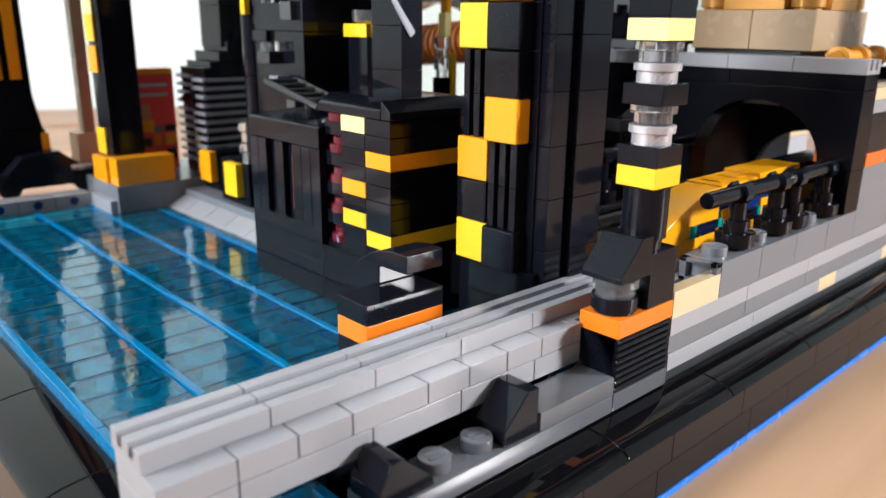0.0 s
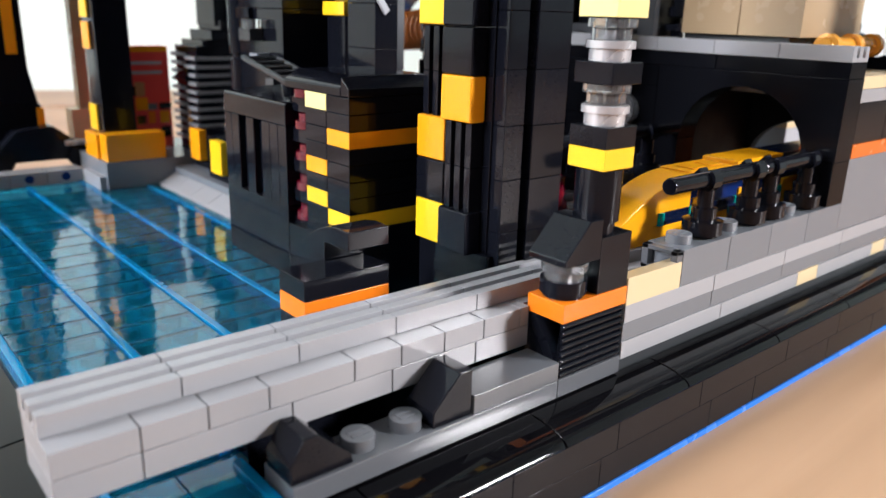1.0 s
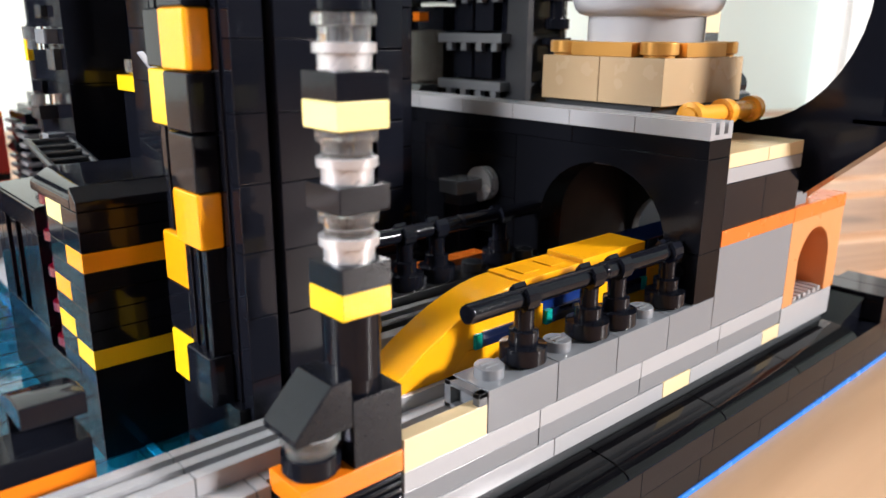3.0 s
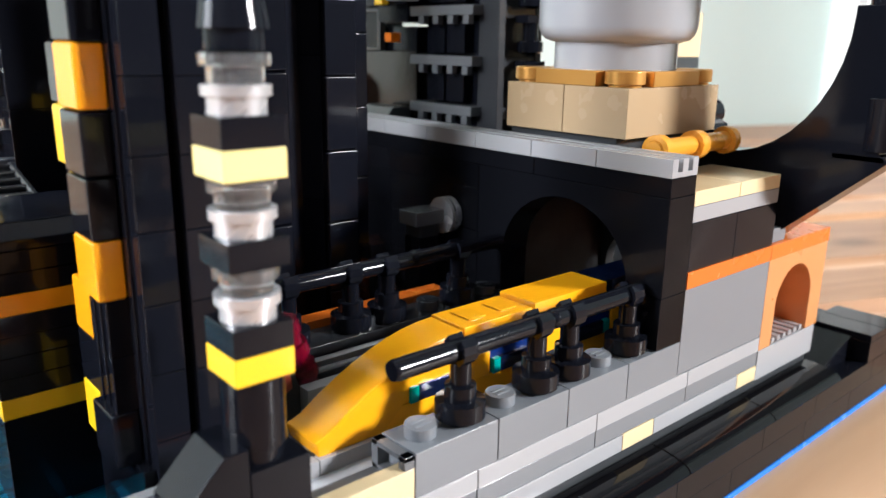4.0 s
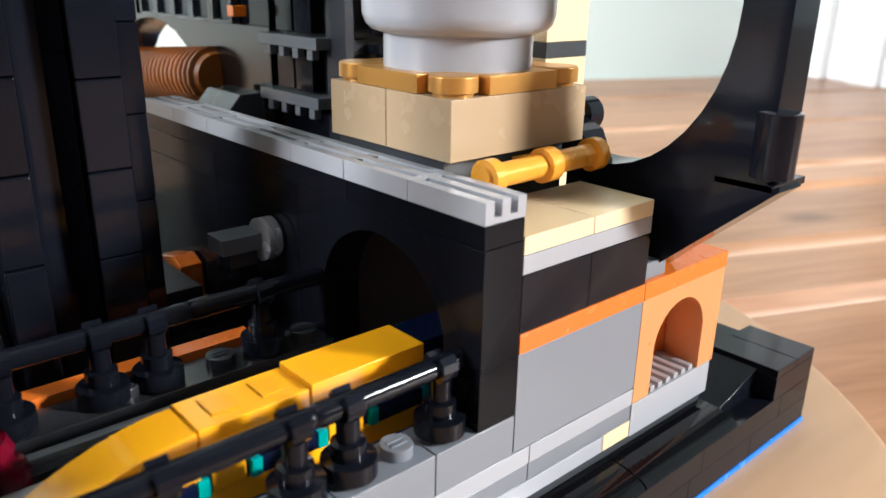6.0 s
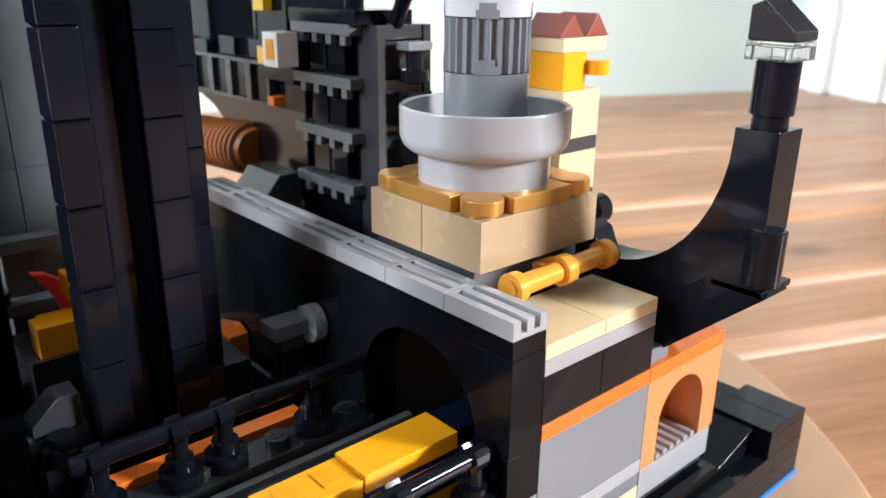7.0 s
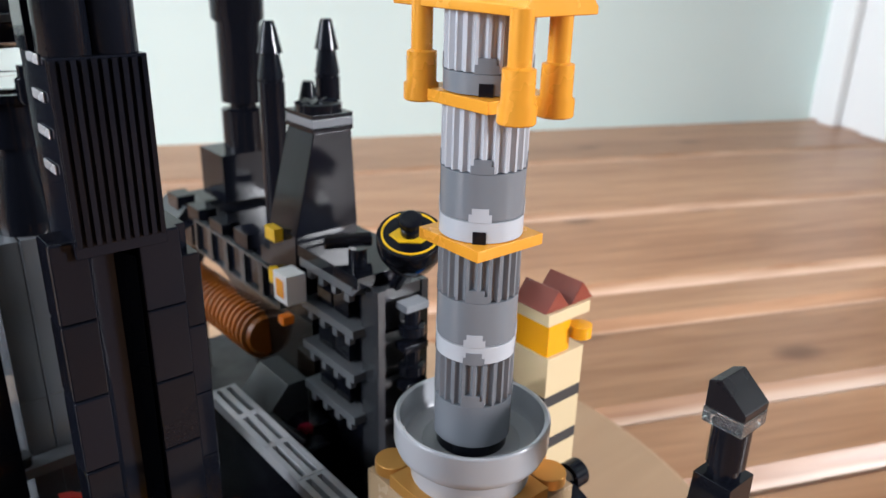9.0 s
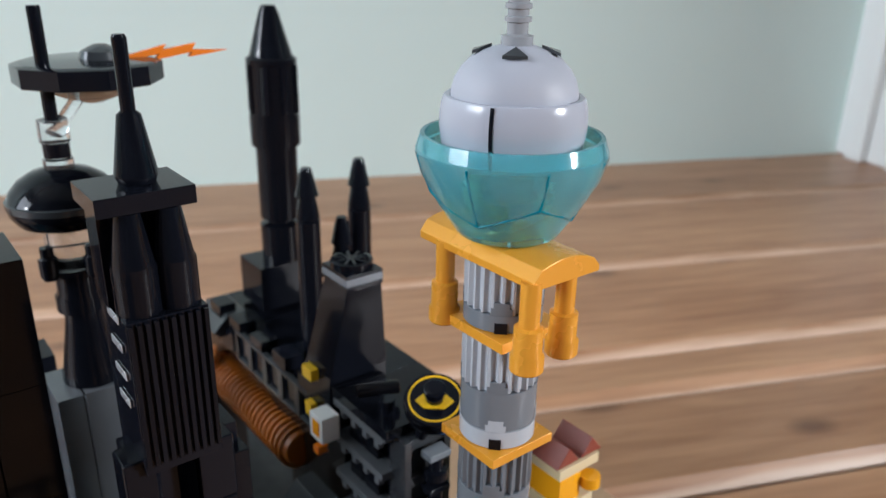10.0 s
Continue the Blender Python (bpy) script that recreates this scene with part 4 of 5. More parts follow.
for q in (225, 315, 135, 45):
    m3 = Matrix.Translation(W(TX + 0.74 * math.cos(radians(q)), TY + 0.74 * math.sin(radians(q)), 58.3)) @ Matrix.Rotation(radians(q), 4, "Z") @ Matrix.Rotation(radians(19), 4, "Y")
    bm = bmesh.new()
    bm.faces.new([bm.verts.new(m3 @ Vector((a * U, b * U, 0.0))) for a, b in ((0.24, -0.27), (0.24, 0.27), (-0.2, 0.0))])
    ext = bmesh.ops.extrude_face_region(bm, geom=bm.faces[:])
    bmesh.ops.translate(bm, verts=[v for v in ext["geom"] if isinstance(v, bmesh.types.BMVert)], vec=(0, 0, -0.0006))
    part("globe_hole", finish(bm), DARK, globe, "dark three-cornered hole")
turned(obs, GREY, TX, TY, [(0.36, 58.2), (0.36, 58.9), (0.24, 59.0), (0.24, 59.6), (0.3, 59.65), (0.3, 59.9), (0.24, 59.95), (0.24, 60.3), (0.3, 60.35), (0.3, 60.6), (0.24, 60.65), (0.24, 61.0), (0.3, 61.05), (0.3, 61.3), (0.2, 61.4), (0.18, 66.0), (0.15, 70)], name="antenna", seg=16)
bar(obs, BGOLD, (12.2, 1.35, 11.9), (15.95, 1.5, 11.9), 0.24, name="gold_bar", label="gold rod with collars", knobs=((0.02, 0.1, 0.36), (0.46, 0.56, 0.36), (0.9, 0.98, 0.36)))
brick(obs, BGOLD, 13.7, 1.4, 11.3, 14.4, 2.02, 12.2, name="clip")

for y in (TY - 0.55, TY + 0.45, TY + 1.35):
    turned(obs, BGOLD, TX, y, [(0.3, 47.0), (0.3, 48.1), (0.26, 48.2)], name="roof_stud", seg=20)

# ---- curved horn with lantern ----
horn = thing("horn_lantern", 17, 0, 5.6, "black curved horn arm carrying a small lantern", "lantern")
pts = [(2.9, 5.34), (2.9, 10.9)] + [(2.0 - 3.0 * math.sin(radians(t)), 19.8 - 8.9 * math.cos(radians(t))) for t in range(0, 91, 9)] + [(-1.0, 20.35), (-2.0, 20.35), (-2.0, 11.7), (-2.25, 11.3), (0.1, 6.1), (0.4, 5.34)]
prism(horn, BLACK, pts, 16.6, 17.65, "yz", "arm", smooth=True, bevel=0.00015)
turned(horn, BLACK, 16.85, -1.95, [(0.42, 11.9), (0.42, 15.0), (0.3, 15.1)], name="round_brick")
brick(horn, BLACK, 16.6, -2.15, 11.2, 18.0, -0.9, 11.6, name="plate")
turned(horn, BLACK, 17.12, -1.5, [(0.38, 20.35), (0.38, 21.0), (0.46, 21.1), (0.46, 24.0)], name="round_brick")
bm = bmesh.new()
for x0, y0, z0, x1, y1, z1 in ((16.6, -2.0, 24.6, 17.65, -0.98, 24.88), (16.6, -2.0, 23.9, 17.65, -1.84, 24.6), (16.6, -1.14, 23.9, 17.65, -0.98, 24.6), (16.6, -1.84, 23.9, 16.76, -1.14, 24.6), (17.49, -1.84, 23.9, 17.65, -1.14, 24.6)):
    add_box(bm, W(x0, y0, z0), W(x1, y1, z1), 0.00012)
part("clear_plate", finish(bm), GLASS, horn, "clear hollow square plate")
prism(horn, GRIT, [(-2.0, 24.9), (-2.0, 25.4), (-1.3, 26.9), (-1.0, 26.6), (-1.0, 24.9)], 16.6, 17.65, "yz", "slope_brick")
prism(horn, BLACK, [(1.8, 10.7), (2.2, 12.7), (2.8, 13.3), (3.2, 12.1), (3.2, 10.7)], 16.2, 17.0, "yz", "slope_brick")

# ---- tan tower with red roof ----
tan = thing("tan_gate_tower", 18.6, 5.6, -6.0, "slim tan tower with yellow box and red gable roofs", "tower")
# lowest courses pale: brightness beyond the tunnel put into their colour
for z0, z1, m in ((-6.0, 0, PALE), (0, 3.9, PALE), (3.9, 6, TAN), (6, 9, TAN), (9, 12, TAN), (12, 13, DARK), (13, 16, TAN), (16, 17, DARK), (17, 20.4, TAN)):
    brick(tan, m, 17.7, 4.7, z0, 19.35, 6.7, z1, name="plate" if m is DARK else "brick")
brick(tan, SUNNY, 17.75, 4.8, 20.4, 18.75, 6.4, 23.0, label="yellow brick")
turned(tan, SUNNY, 19.1, 4.7, [(0.35, 21.4), (0.35, 22.4)], name="round_tile")
brick(tan, TAN, 17.7, 4.8, 23.0, 19.6, 6.2, 24.0, name="plate")
for a in (17.65, 18.75):
    prism(tan, RUST, [(a, 24.0), (a + 0.1, 24.2), (a + 0.55, 25.6), (a + 1.0, 24.2), (a + 1.1, 24.0)], 4.9, 6.3, "xz", "roof", "red brown gable roof")

# ---- dark comic facade with round emblem ----
fac = thing("facade_block", 14.8, 10.7, -4.4, "dark grey toothed facade block with round emblem disc", "building")
brick(fac, CHARCOAL, 14.35, 8.95, -4.4, 16.25, 9.7, 24.6, name="pier", label="dark grey pier")
for x0 in (14.3, 16.0):
    brick(fac, CHARCOAL, x0, 8.7, -4.4, x0 + 0.3, 9.0, 24.6, name="pier_edge", label="grey pier edge")
for z in (3.8, 7.8, 11.8, 15.8, 19.8, 23.6):
    brick(fac, CHARCOAL, 14.6, 8.75, z, 16.0, 8.97, z + 1.0, name="pier_band", label="grey pier band")
brick(fac, BLACK, 14.6, 9.7, -4.4, 16.3, 12.6, 24.0, name="core")
for z in (12.0, 16.0, 20.0, 23.8):
    brick(fac, SLATE, 13.9, 9.5, z, 15.2, 12.7, z + 0.8, name="plate", label="grey plate")
    for i in range(4):
        brick(fac, SLATE, 13.9, 9.7 + i * 0.75, z - 0.7, 14.15, 10.0 + i * 0.75, z, name="tooth")
for z in (13, 17, 21):
    for y in (10.2, 11.2):
        brick(fac, BLACK, 14.2, y, z, 14.7, y + 0.9, z + 2.6, name="tile")
white_tile = brick(fac, WHITE, 13.0, 12.0, 21.2, 13.75, 12.9, 23.8, name="tile", label="white tile with amber spot")
brick(white_tile, AMBER, 12.97, 12.2, 21.7, 13.03, 12.7, 23.3, name="spot", label="amber oval spot")
for z in (10, 13.5, 17, 20.5):
    turned(fac, BLACK, 15.4, 8.4, [(0.2, z), (0.42, z + 0.2), (0.42, z + 1.0), (0.25, z + 1.1), (0.25, z + 2.4)], name="column_bead")
    brick(fac, MID if z > 20 else BLACK, 14.95, 8.1, z + 2.4, 15.85, 8.7, z + 3.0, name="plate")
brick(fac, BLACK, 13.9, 9.2, 24.6, 16.0, 12.8, 25.6, name="plate")
turned(fac, BLACK, 14.6, 10.2, [(0.3, 25.6), (0.3, 27.0)], name="round_plate")
bar(fac, GLOSS, (14.0, 11.2, 27.0), (15.4, 10.6, 27.0), 0.25, name="bar", label="shiny dark bar")
DISC = Matrix.Translation(W(14.95, 7.95, 28.9)) @ Vector((-0.27, -0.33, 0.905)).to_track_quat("Z", "Y").to_matrix().to_4x4()


def disc_piece(rows, mat, name, label="", seg=40, flat=(), on=None):
    bm = bmesh.new()
    if flat:
        bm.faces.new([bm.verts.new((a * U, b * U, 0.0036)) for a, b in flat])
        ext = bmesh.ops.extrude_face_region(bm, geom=bm.faces[:])
        bmesh.ops.translate(bm, verts=[v for v in ext["geom"] if isinstance(v, bmesh.types.BMVert)], vec=(0, 0, -0.0006))
    else:
        add_lathe(bm, 0, 0, rows, seg)
    bmesh.ops.transform(bm, matrix=DISC, verts=bm.verts)
    return part(name, finish(bm), mat, on or fac, label, smooth=not flat)


emblem = disc_piece([(0.3, -2.4), (0.75, -1.7), (0.96, -0.6), (1.0, 0.0), (1.0, 0.8), (0.96, 1.0)], BLACK, "emblem_disc", "black round emblem disc")
disc_piece([(0.86, 0.98), (0.86, 1.06), (0.8, 1.06), (0.8, 0.98)], YELLOW, "emblem_ring", "yellow printed ring", on=emblem)
disc_piece((), YELLOW, "emblem_shape", "yellow emblem shape", on=emblem, flat=[(0.62 * math.cos(radians(60 * k)), 0.34 * math.sin(radians(60 * k)) - 0.1) for k in range(6)])

disc_piece([(0.3, 0.9), (0.3, 1.6), (0.2, 1.8), (0.36, 2.0), (0.36, 2.5), (0.2, 2.8)], BLACK, "knob", seg=16, on=emblem)

bar(fac, BLACK, (15.1, 8.9, 24.6), (15.0, 8.05, 27.6), 0.22, "bracket")

# ---- castle with spires behind ----
cas = thing("spired_castle", 17, 18, -4.4, "black castle with leaning slab and pointed spires", "castle")
prism(cas, BROWN, [(13.2, -4.4), (13.2, 17), (27, 17), (27, -4.4), (26.8, -4.4), (26.8, 9), *[(22.4 + 4.4 * math.cos(radians(t)), 9 + 7.7 * math.sin(radians(t))) for t in range(15, 166, 15)], (18.0, 9), (18.0, -4.4)], 14.6, 16.2, "yz", "arch_base")
brick(cas, BROWN, 16.2, 13.2, -4.4, 20, 18.0, 17, name="rear_wall")
for a, b in split(23.0, 26.5, 1.6):
    brick(cas, BLACK, 14.4, a + 0.2, 17, 15.4, b - 0.2, 19.5, name="brick")
for y0, y1 in split(15.0, 22.6, 1.5):
    brick(cas, BLACK, 14.46, y0 + 0.2, 17.2, 14.56, y1 - 0.2, 20.6, name="window_pane", label="dark window pane")
    for a, b, z0, z1 in ((y0, y0 + 0.2, 17.0, 20.8), (y1 - 0.2, y1, 17.0, 20.8), (y0 + 0.2, y1 - 0.2, 17.0, 17.3), (y0 + 0.2, y1 - 0.2, 20.5, 20.8)):
        brick(cas, DARK, 14.3, a, z0, 14.6, b, z1, name="window_frame", label="dark grey window frame")
brick(cas, BLACK, 14.2, 13.2, 19.5, 19.5, 15.0, 21, name="plate")
brick(cas, BLACK, 14.7, 15.0, 19.5, 19.5, 19.6, 21, name="plate")
brick(cas, BLACK, 14.62, 19.6, 19.2, 19.0, 27, 20.4, name="plate")
brick(cas, BLACK, 14.62, 13.2, 17.0, 19.0, 26.8, 19.2, name="inner_wall")
for i in range(5):
    brick(cas, BLACK, 14.35, 15.2 + i * 2.3, 21 if i < 2 else 20.4, 15.2, 16.4 + i * 2.3, 22.6 if i < 2 else 22.0, name="merlon")
bm = bmesh.new()
low = [bm.verts.new(W(*p)) for p in ((13.9, 12.8, 26.2), (16.35, 12.8, 26.2), (16.35, 14.7, 26.2), (13.9, 14.7, 26.2))]
top = [bm.verts.new(W(*p)) for p in ((14.55, 12.55, 34.9), (16.0, 12.55, 34.9), (16.0, 14.2, 34.9), (14.55, 14.2, 34.9))]
bm.faces.new(low[::-1])
bm.faces.new(top)
for i in range(4):
    bm.faces.new((low[i], low[(i + 1) % 4], top[(i + 1) % 4], top[i]))
finish(bm)
bmesh.ops.bevel(bm, geom=bm.edges[:], offset=0.00025, segments=1, affect="EDGES")
part("slab", bm, BLACK, cas, "black leaning slab")
brick(cas, BLACK, 13.9, 12.9, 21, 16.4, 14.8, 26.2, name="brick")
brick(cas, YELLOW, 13.55, 13.7, 25.2, 13.9, 14.4, 26.4, name="tile", label="yellow tile")
brick(cas, YELLOW, 13.6, 13.9, 21.0, 13.9, 14.4, 22.4, name="tile", label="yellow tile")
brick(cas, ORANGE, 13.45, 13.2, 17.8, 13.9, 13.6, 18.6, name="tile", label="orange tile")
brick(cas, BLACK, 14.5, 12.5, 34.9, 16.05, 14.25, 35.3, name="plate")
brick(cas, MID, 14.5, 12.5, 35.3, 16.05, 14.25, 36.0, name="plate", label="grey plate")
brick(cas, BLACK, 14.5, 12.5, 36.0, 16.05, 14.25, 36.35, name="plate")
turned(cas, BLACK, 15.27, 13.4, [(0.78, 36.35), (0.78, 36.95), (0.66, 37.05), (0.66, 36.6), (0.2, 36.6), (0.2, 37.1)], name="wheel_plate", seg=16)
for k in range(5):
    ang = math.pi * k / 5
    bar(cas, BLACK, (15.27 - 0.66 * math.cos(ang), 13.4 - 0.66 * math.sin(ang), 36.95), (15.27 + 0.66 * math.cos(ang), 13.4 + 0.66 * math.sin(ang), 36.95), 0.07, "spoke", seg=8)


def spire(x, y, z0, top):
    turned(cas, BLACK, x, y, [(0.5, z0), (0.5, top - 5.6), (0.42, top - 5.5), (0.5, top - 5.2), (0.36, top - 3.2), (0.36, top - 3.0), (0.48, top - 2.9), (0.26, top - 0.4), (0.2, top)], name="spire")


spire(16.1, 18.15, 21, 42.4)
spire(18.75, 18.4, 21, 42.3)
spire(17.6, 18.0, 21, 36.6)
turned(cas, BLACK, 17.9, 24.4, [(1.0, 21), (1.0, 31.2), (0.6, 31.4), (0.6, 31.9), (0.97, 32.1), (0.97, 40.8), (1.16, 41.2), (1.18, 44.6), (1.08, 45.0), (1.08, 50.4), (1.16, 50.6), (1.16, 51.2), (0.98, 51.5), (0.45, 56.2), (0.3, 57.0)], name="great_spire", seg=20)
for k in range(8):
    ang = 2 * math.pi * k / 8
    bar(cas, BLACK, (17.9 + 1.06 * math.cos(ang), 24.4 + 1.06 * math.sin(ang), 45.0), (17.9 + 1.06 * math.cos(ang), 24.4 + 1.06 * math.sin(ang), 50.5), 0.16, "spire_fin", seg=8)
brick(cas, BLACK, 16.2, 23.4, 21, 18.6, 25.8, 26.6, name="brick")
prism(cas, DARK, [(14.6, 21), (13.8, 19.0), (14.6, 18.0), (15.6, 21)], 24, 26.5, "xz", "slope_brick")

# ---- copper tube ----
tube = thing("copper_tube", 15, 21, 6, "orange brown ribbed tube lying between buildings", "tube")
bar(tube, COPPER, (14.5, 16.6, 12.5), (14.9, 27.0, 10.5), 0.84, name="ribbed_tube", knobs=tuple((0.02 + i * 0.04, 0.04 + i * 0.04, 1.02) for i in range(24)))
for i, (dx, dz) in enumerate(((-0.6, 2.2), (0.0, 2.6), (-0.8, 1.4))):
    turned(tube, COPPER, 14.8 + dx, 25.6 + 0.6 * i, [(0.25, 10.6 + dz), (0.36, 11.0 + dz), (0.36, 11.6 + dz), (0.2, 12.0 + dz)], name="tube_knob", seg=14)

# ---- tall ribbed tower ----
rt = thing("ribbed_tower", 6.8, 8, -4.4, "tall black tower with ribbed shaft and cone spire", "building")
for i in range(8):
    z0, z1 = -2.44 + 4.63 * i, 2.19 + 4.63 * i
    brick(rt, BLACK, 5.27, 7.4, max(z0, -1.2), 6.08, 8.3, z1, bevel=0.0005)
    brick(rt, BLACK, 7.05, 7.35, max(z0 - 0.3, -1.2), 8.0, 8.5, z1 - 0.3, bevel=0.0004)
    brick(rt, BLACK, 8.02, 7.6, max(z0 - 2.3, -1.2), 8.5, 8.6, z1 - 2.3, bevel=0.0003)
brick(rt, BLACK, 5.6, 8.1, -1.2, 8.4, 9.2, 33.8, name="core")
for a, b in ((-1.2, 8), (8, 17), (17, 26), (26, 33)):
    prism(rt, BLACK, [(6.72, 8.1), (7.02, 7.5), (7.04, 8.1)], a, b, "xy", "corner_strip")
    prism(rt, BLACK, [(6.1, 8.1), (6.1, 7.7), (6.3, 8.1)], a, b, "xy", "corner_strip")
brick(rt, BLACK, 5.75, 7.2, 33.7, 7.65, 9.1, 43.8, name="shaft")
for i in range(10):
    brick(rt, BLACK, 5.76 + i * 0.19, 7.06, 34.4, 5.89 + i * 0.19, 7.22, 43.7, name="rib", bevel=0.0001)
for i in range(4):
    brick(rt, SILVER, 5.7, 7.6, 38 + i * 1.8, 5.76, 8.4, 38.5 + i * 1.8, name="clip", label="shiny clip")
for px in (6.25, 7.15):
    turned(rt, BLACK, px, 7.75, [(0.5, 43.8), (0.5, 46.6), (0.46, 46.7), (0.28, 49.7)], name="cone")
brick(rt, BLACK, 5.7, 8.2, 43.8, 7.6, 9.1, 49.7, name="brick")
brick(rt, BLACK, 5.55, 7.5, 49.7, 7.75, 9.3, 50.8, name="plate")
turned(rt, BLACK, 6.75, 8.4, [(0.4, 50.8), (0.48, 51.3), (0.26, 54.6), (0.16, 54.8), (0.16, 58.6), (0.12, 58.8)], name="cone")

# ---- domed tower with antenna ----
dom = thing("domed_tower", 6.6, 17.3, 27.6, "black domed tower with clear collar and antenna", "tower")
DX, DY = 6.95, 17.3
turned(dom, BLACK, DX, DY, [(1.0, 27.6), (1.0, 28.4), (0.95, 28.6), (0.62, 33.4), (0.62, 34.2), (0.8, 34.3), (0.8, 35.6), (0.7, 35.8), (0.7, 37.6), (0.9, 37.7), (0.9, 38.3)], name="shaft")
turned(dom, GLASS, DX, DY, [(0.66, 38.3), (0.66, 39.6), (0.82, 39.7), (0.82, 41.6)], name="clear_collar", label="clear round collar")
for k in range(4):
    turned(dom, BLACK, DX + 0.95 * math.cos(0.4 + k * 1.57), DY + 0.95 * math.sin(0.4 + k * 1.57), [(0.22, 37.6), (0.3, 38.0), (0.3, 39.4), (0.2, 39.6), (0.2, 40.4)], name="round_plate", seg=12)
turned(dom, BLACK, DX, DY, [(0.8, 41.6), (1.45, 42.2), (1.68, 43.0), (1.7, 43.5)], name="dome_base", seg=36)
turned(dom, DARK, DX, DY, [(1.68, 43.5), (1.74, 43.6), (1.74, 44.1), (1.68, 44.2)], name="dome_ring", label="dark grey ring", seg=36)
turned(dom, BLACK, DX, DY, [(1.68, 44.2), (1.58, 44.8), (1.3, 45.6), (0.9, 46.2), (0.5, 46.5), (0.4, 46.5)], name="dome", seg=36)
turned(dom, GLASS, DX, DY, [(0.46, 46.5), (0.46, 47.2), (0.3, 47.3), (0.3, 47.5)], name="clear_collar", label="clear round collar")
turned(dom, BLACK, DX, DY, [(0.4, 47.4), (0.4, 48.6)], name="round_plate")
turned(dom, GLASS, DX, DY, [(0.46, 48.6), (0.46, 50.3)], name="clear_collar", label="clear round collar")
bar(dom, BLACK, (DX, DY, 50.1), (DX, DY, 58.8), 0.2, name="antenna")
glider = thing("toy_glider", 8.1, 17.8, 51.6, "black toy glider with orange lightning bolt on clear arm", "aircraft")
turned(glider, BLACK, 8.35, 17.75, [(0.35, 51.2), (0.9, 51.7), (1.6, 52.5), (2.2, 52.8), (2.25, 52.9), (2.25, 54.3), (2.05, 54.5), (0.4, 54.6)], name="wing_disc", seg=10)
turned(glider, DARK, 8.75, 17.6, [(0.7, 54.4), (0.6, 55.2), (0.2, 55.7)], name="canopy", label="dark grey canopy", seg=12)
bar(glider, GLASS, (DX, DY, 49.2), (8.0, 17.8, 51.8), 0.2, name="clear_arm", label="clear arm")
bolt = [(9.5, 54.7), (10.8, 55.4), (10.65, 55.0), (11.8, 55.4), (11.65, 54.9), (12.9, 54.7), (11.55, 54.3), (11.65, 54.7), (10.35, 54.2), (10.55, 54.7), (9.5, 54.3)]
prism(glider, ORANGE, bolt, 17.4, 17.65, "xz", "bolt", "orange lightning bolt", 0)

# ---- dark sloped block and wall by the towers ----
slb = thing("grey_panel_block", 5.5, 15, -4.4, "dark grey block of tall smooth panels", "building")
for a, b, m in ((5.45, 6.3, SLATE), (6.35, 8.3, SLATE)):
    brick(slb, m, a, 16.1, -4.4, b, 18.4, 14, name="panel")
    brick(slb, m, a, 16.1, 14, b, 18.4, 27.6, name="panel")
brick(slb, MID, 6.29, 16.05, -4.4, 6.36, 16.2, 27.5, name="divider", label="pale divider strip")
for z in (3, 8):
    brick(slb, MID, 4.6, 15.4, z, 7.0, 16.1, z + 1.0, name="plate")
    turned(slb, CHARCOAL, 5.2, 15.75, [(0.25, z + 1), (0.25, z + 1.6), (0.3, z + 1.65), (0.3, z + 2)], name="round_plate")
mono = thing("black_slab_tower", 2.2, 14.5, -4.4, "plain tall black slab tower", "building")
for z0, z1 in split(-4.4, 40, 9):
    brick(mono, BLACK, 1.2, 13.0, z0, 3.3, 16, z1)
for z0, z1 in split(-4.4, 43.4, 9):
    brick(mono, BLACK, 3.32, 13.0, z0, 4.85, 15.6, z1)

crng = random.Random(7)
for i in range(16):
    z, y = 4.0 + i * 1.7, crng.uniform(13.1, 15.0)
    brick(mono, (CHARCOAL, BLACK, DARK, MID)[i % 4], 1.2 - crng.uniform(0.15, 0.5), y, z, 1.22, y + crng.uniform(0.5, 1.0), z + crng.uniform(0.6, 1.6), name="ledge")
for z in (11.0, 15.5):
    turned(mono, GLASS, 0.95, 14.6, [(0.2, z), (0.2, z + 0.6), (0.3, z + 0.7), (0.3, z + 1.5)], name="clear_round_plate", label="clear round plate", seg=16)

# ---- things far across the water ----
yt = thing("yellow_footed_tower", 0.6, 24.5, -4.4, "slim black tower on a bright yellow foot", "tower")
brick(yt, MID, -1.7, 22.2, -4.4, 3.2, 27, -1.7, name="plate", label="grey plate")
brick(yt, AMBER, -1.6, 22.3, -1.7, 0.75, 23.15, 1.0, label="yellow brick")
brick(yt, AMBER, -1.7, 23.2, -1.7, -1.36, 24.7, 0.8, label="yellow brick")
brick(yt, BLACK, -1.35, 23.2, -1.7, -0.05, 24.6, 30, label="black column")
for z, m in ((1.0, YELLOW), (9, AMBER), (12, YELLOW), (14.5, CREAM)):
    brick(yt, m, -1.45, 23.7, z, -1.35, 24.6, z + 2.6, name="tile")
pst = thing("red_box", 1, 25, -2.8, "red printed box standing behind the towers", "box")
carton = brick(pst, POSTER_RED, -0.1, 24.9, -2.75, 2.1, 25.6, 9.1, name="carton")
brick(carton, AMBER, 0.05, 24.86, 8.5, 2.05, 24.91, 9.1, name="print", label="orange printed edge")
prng = random.Random(12)
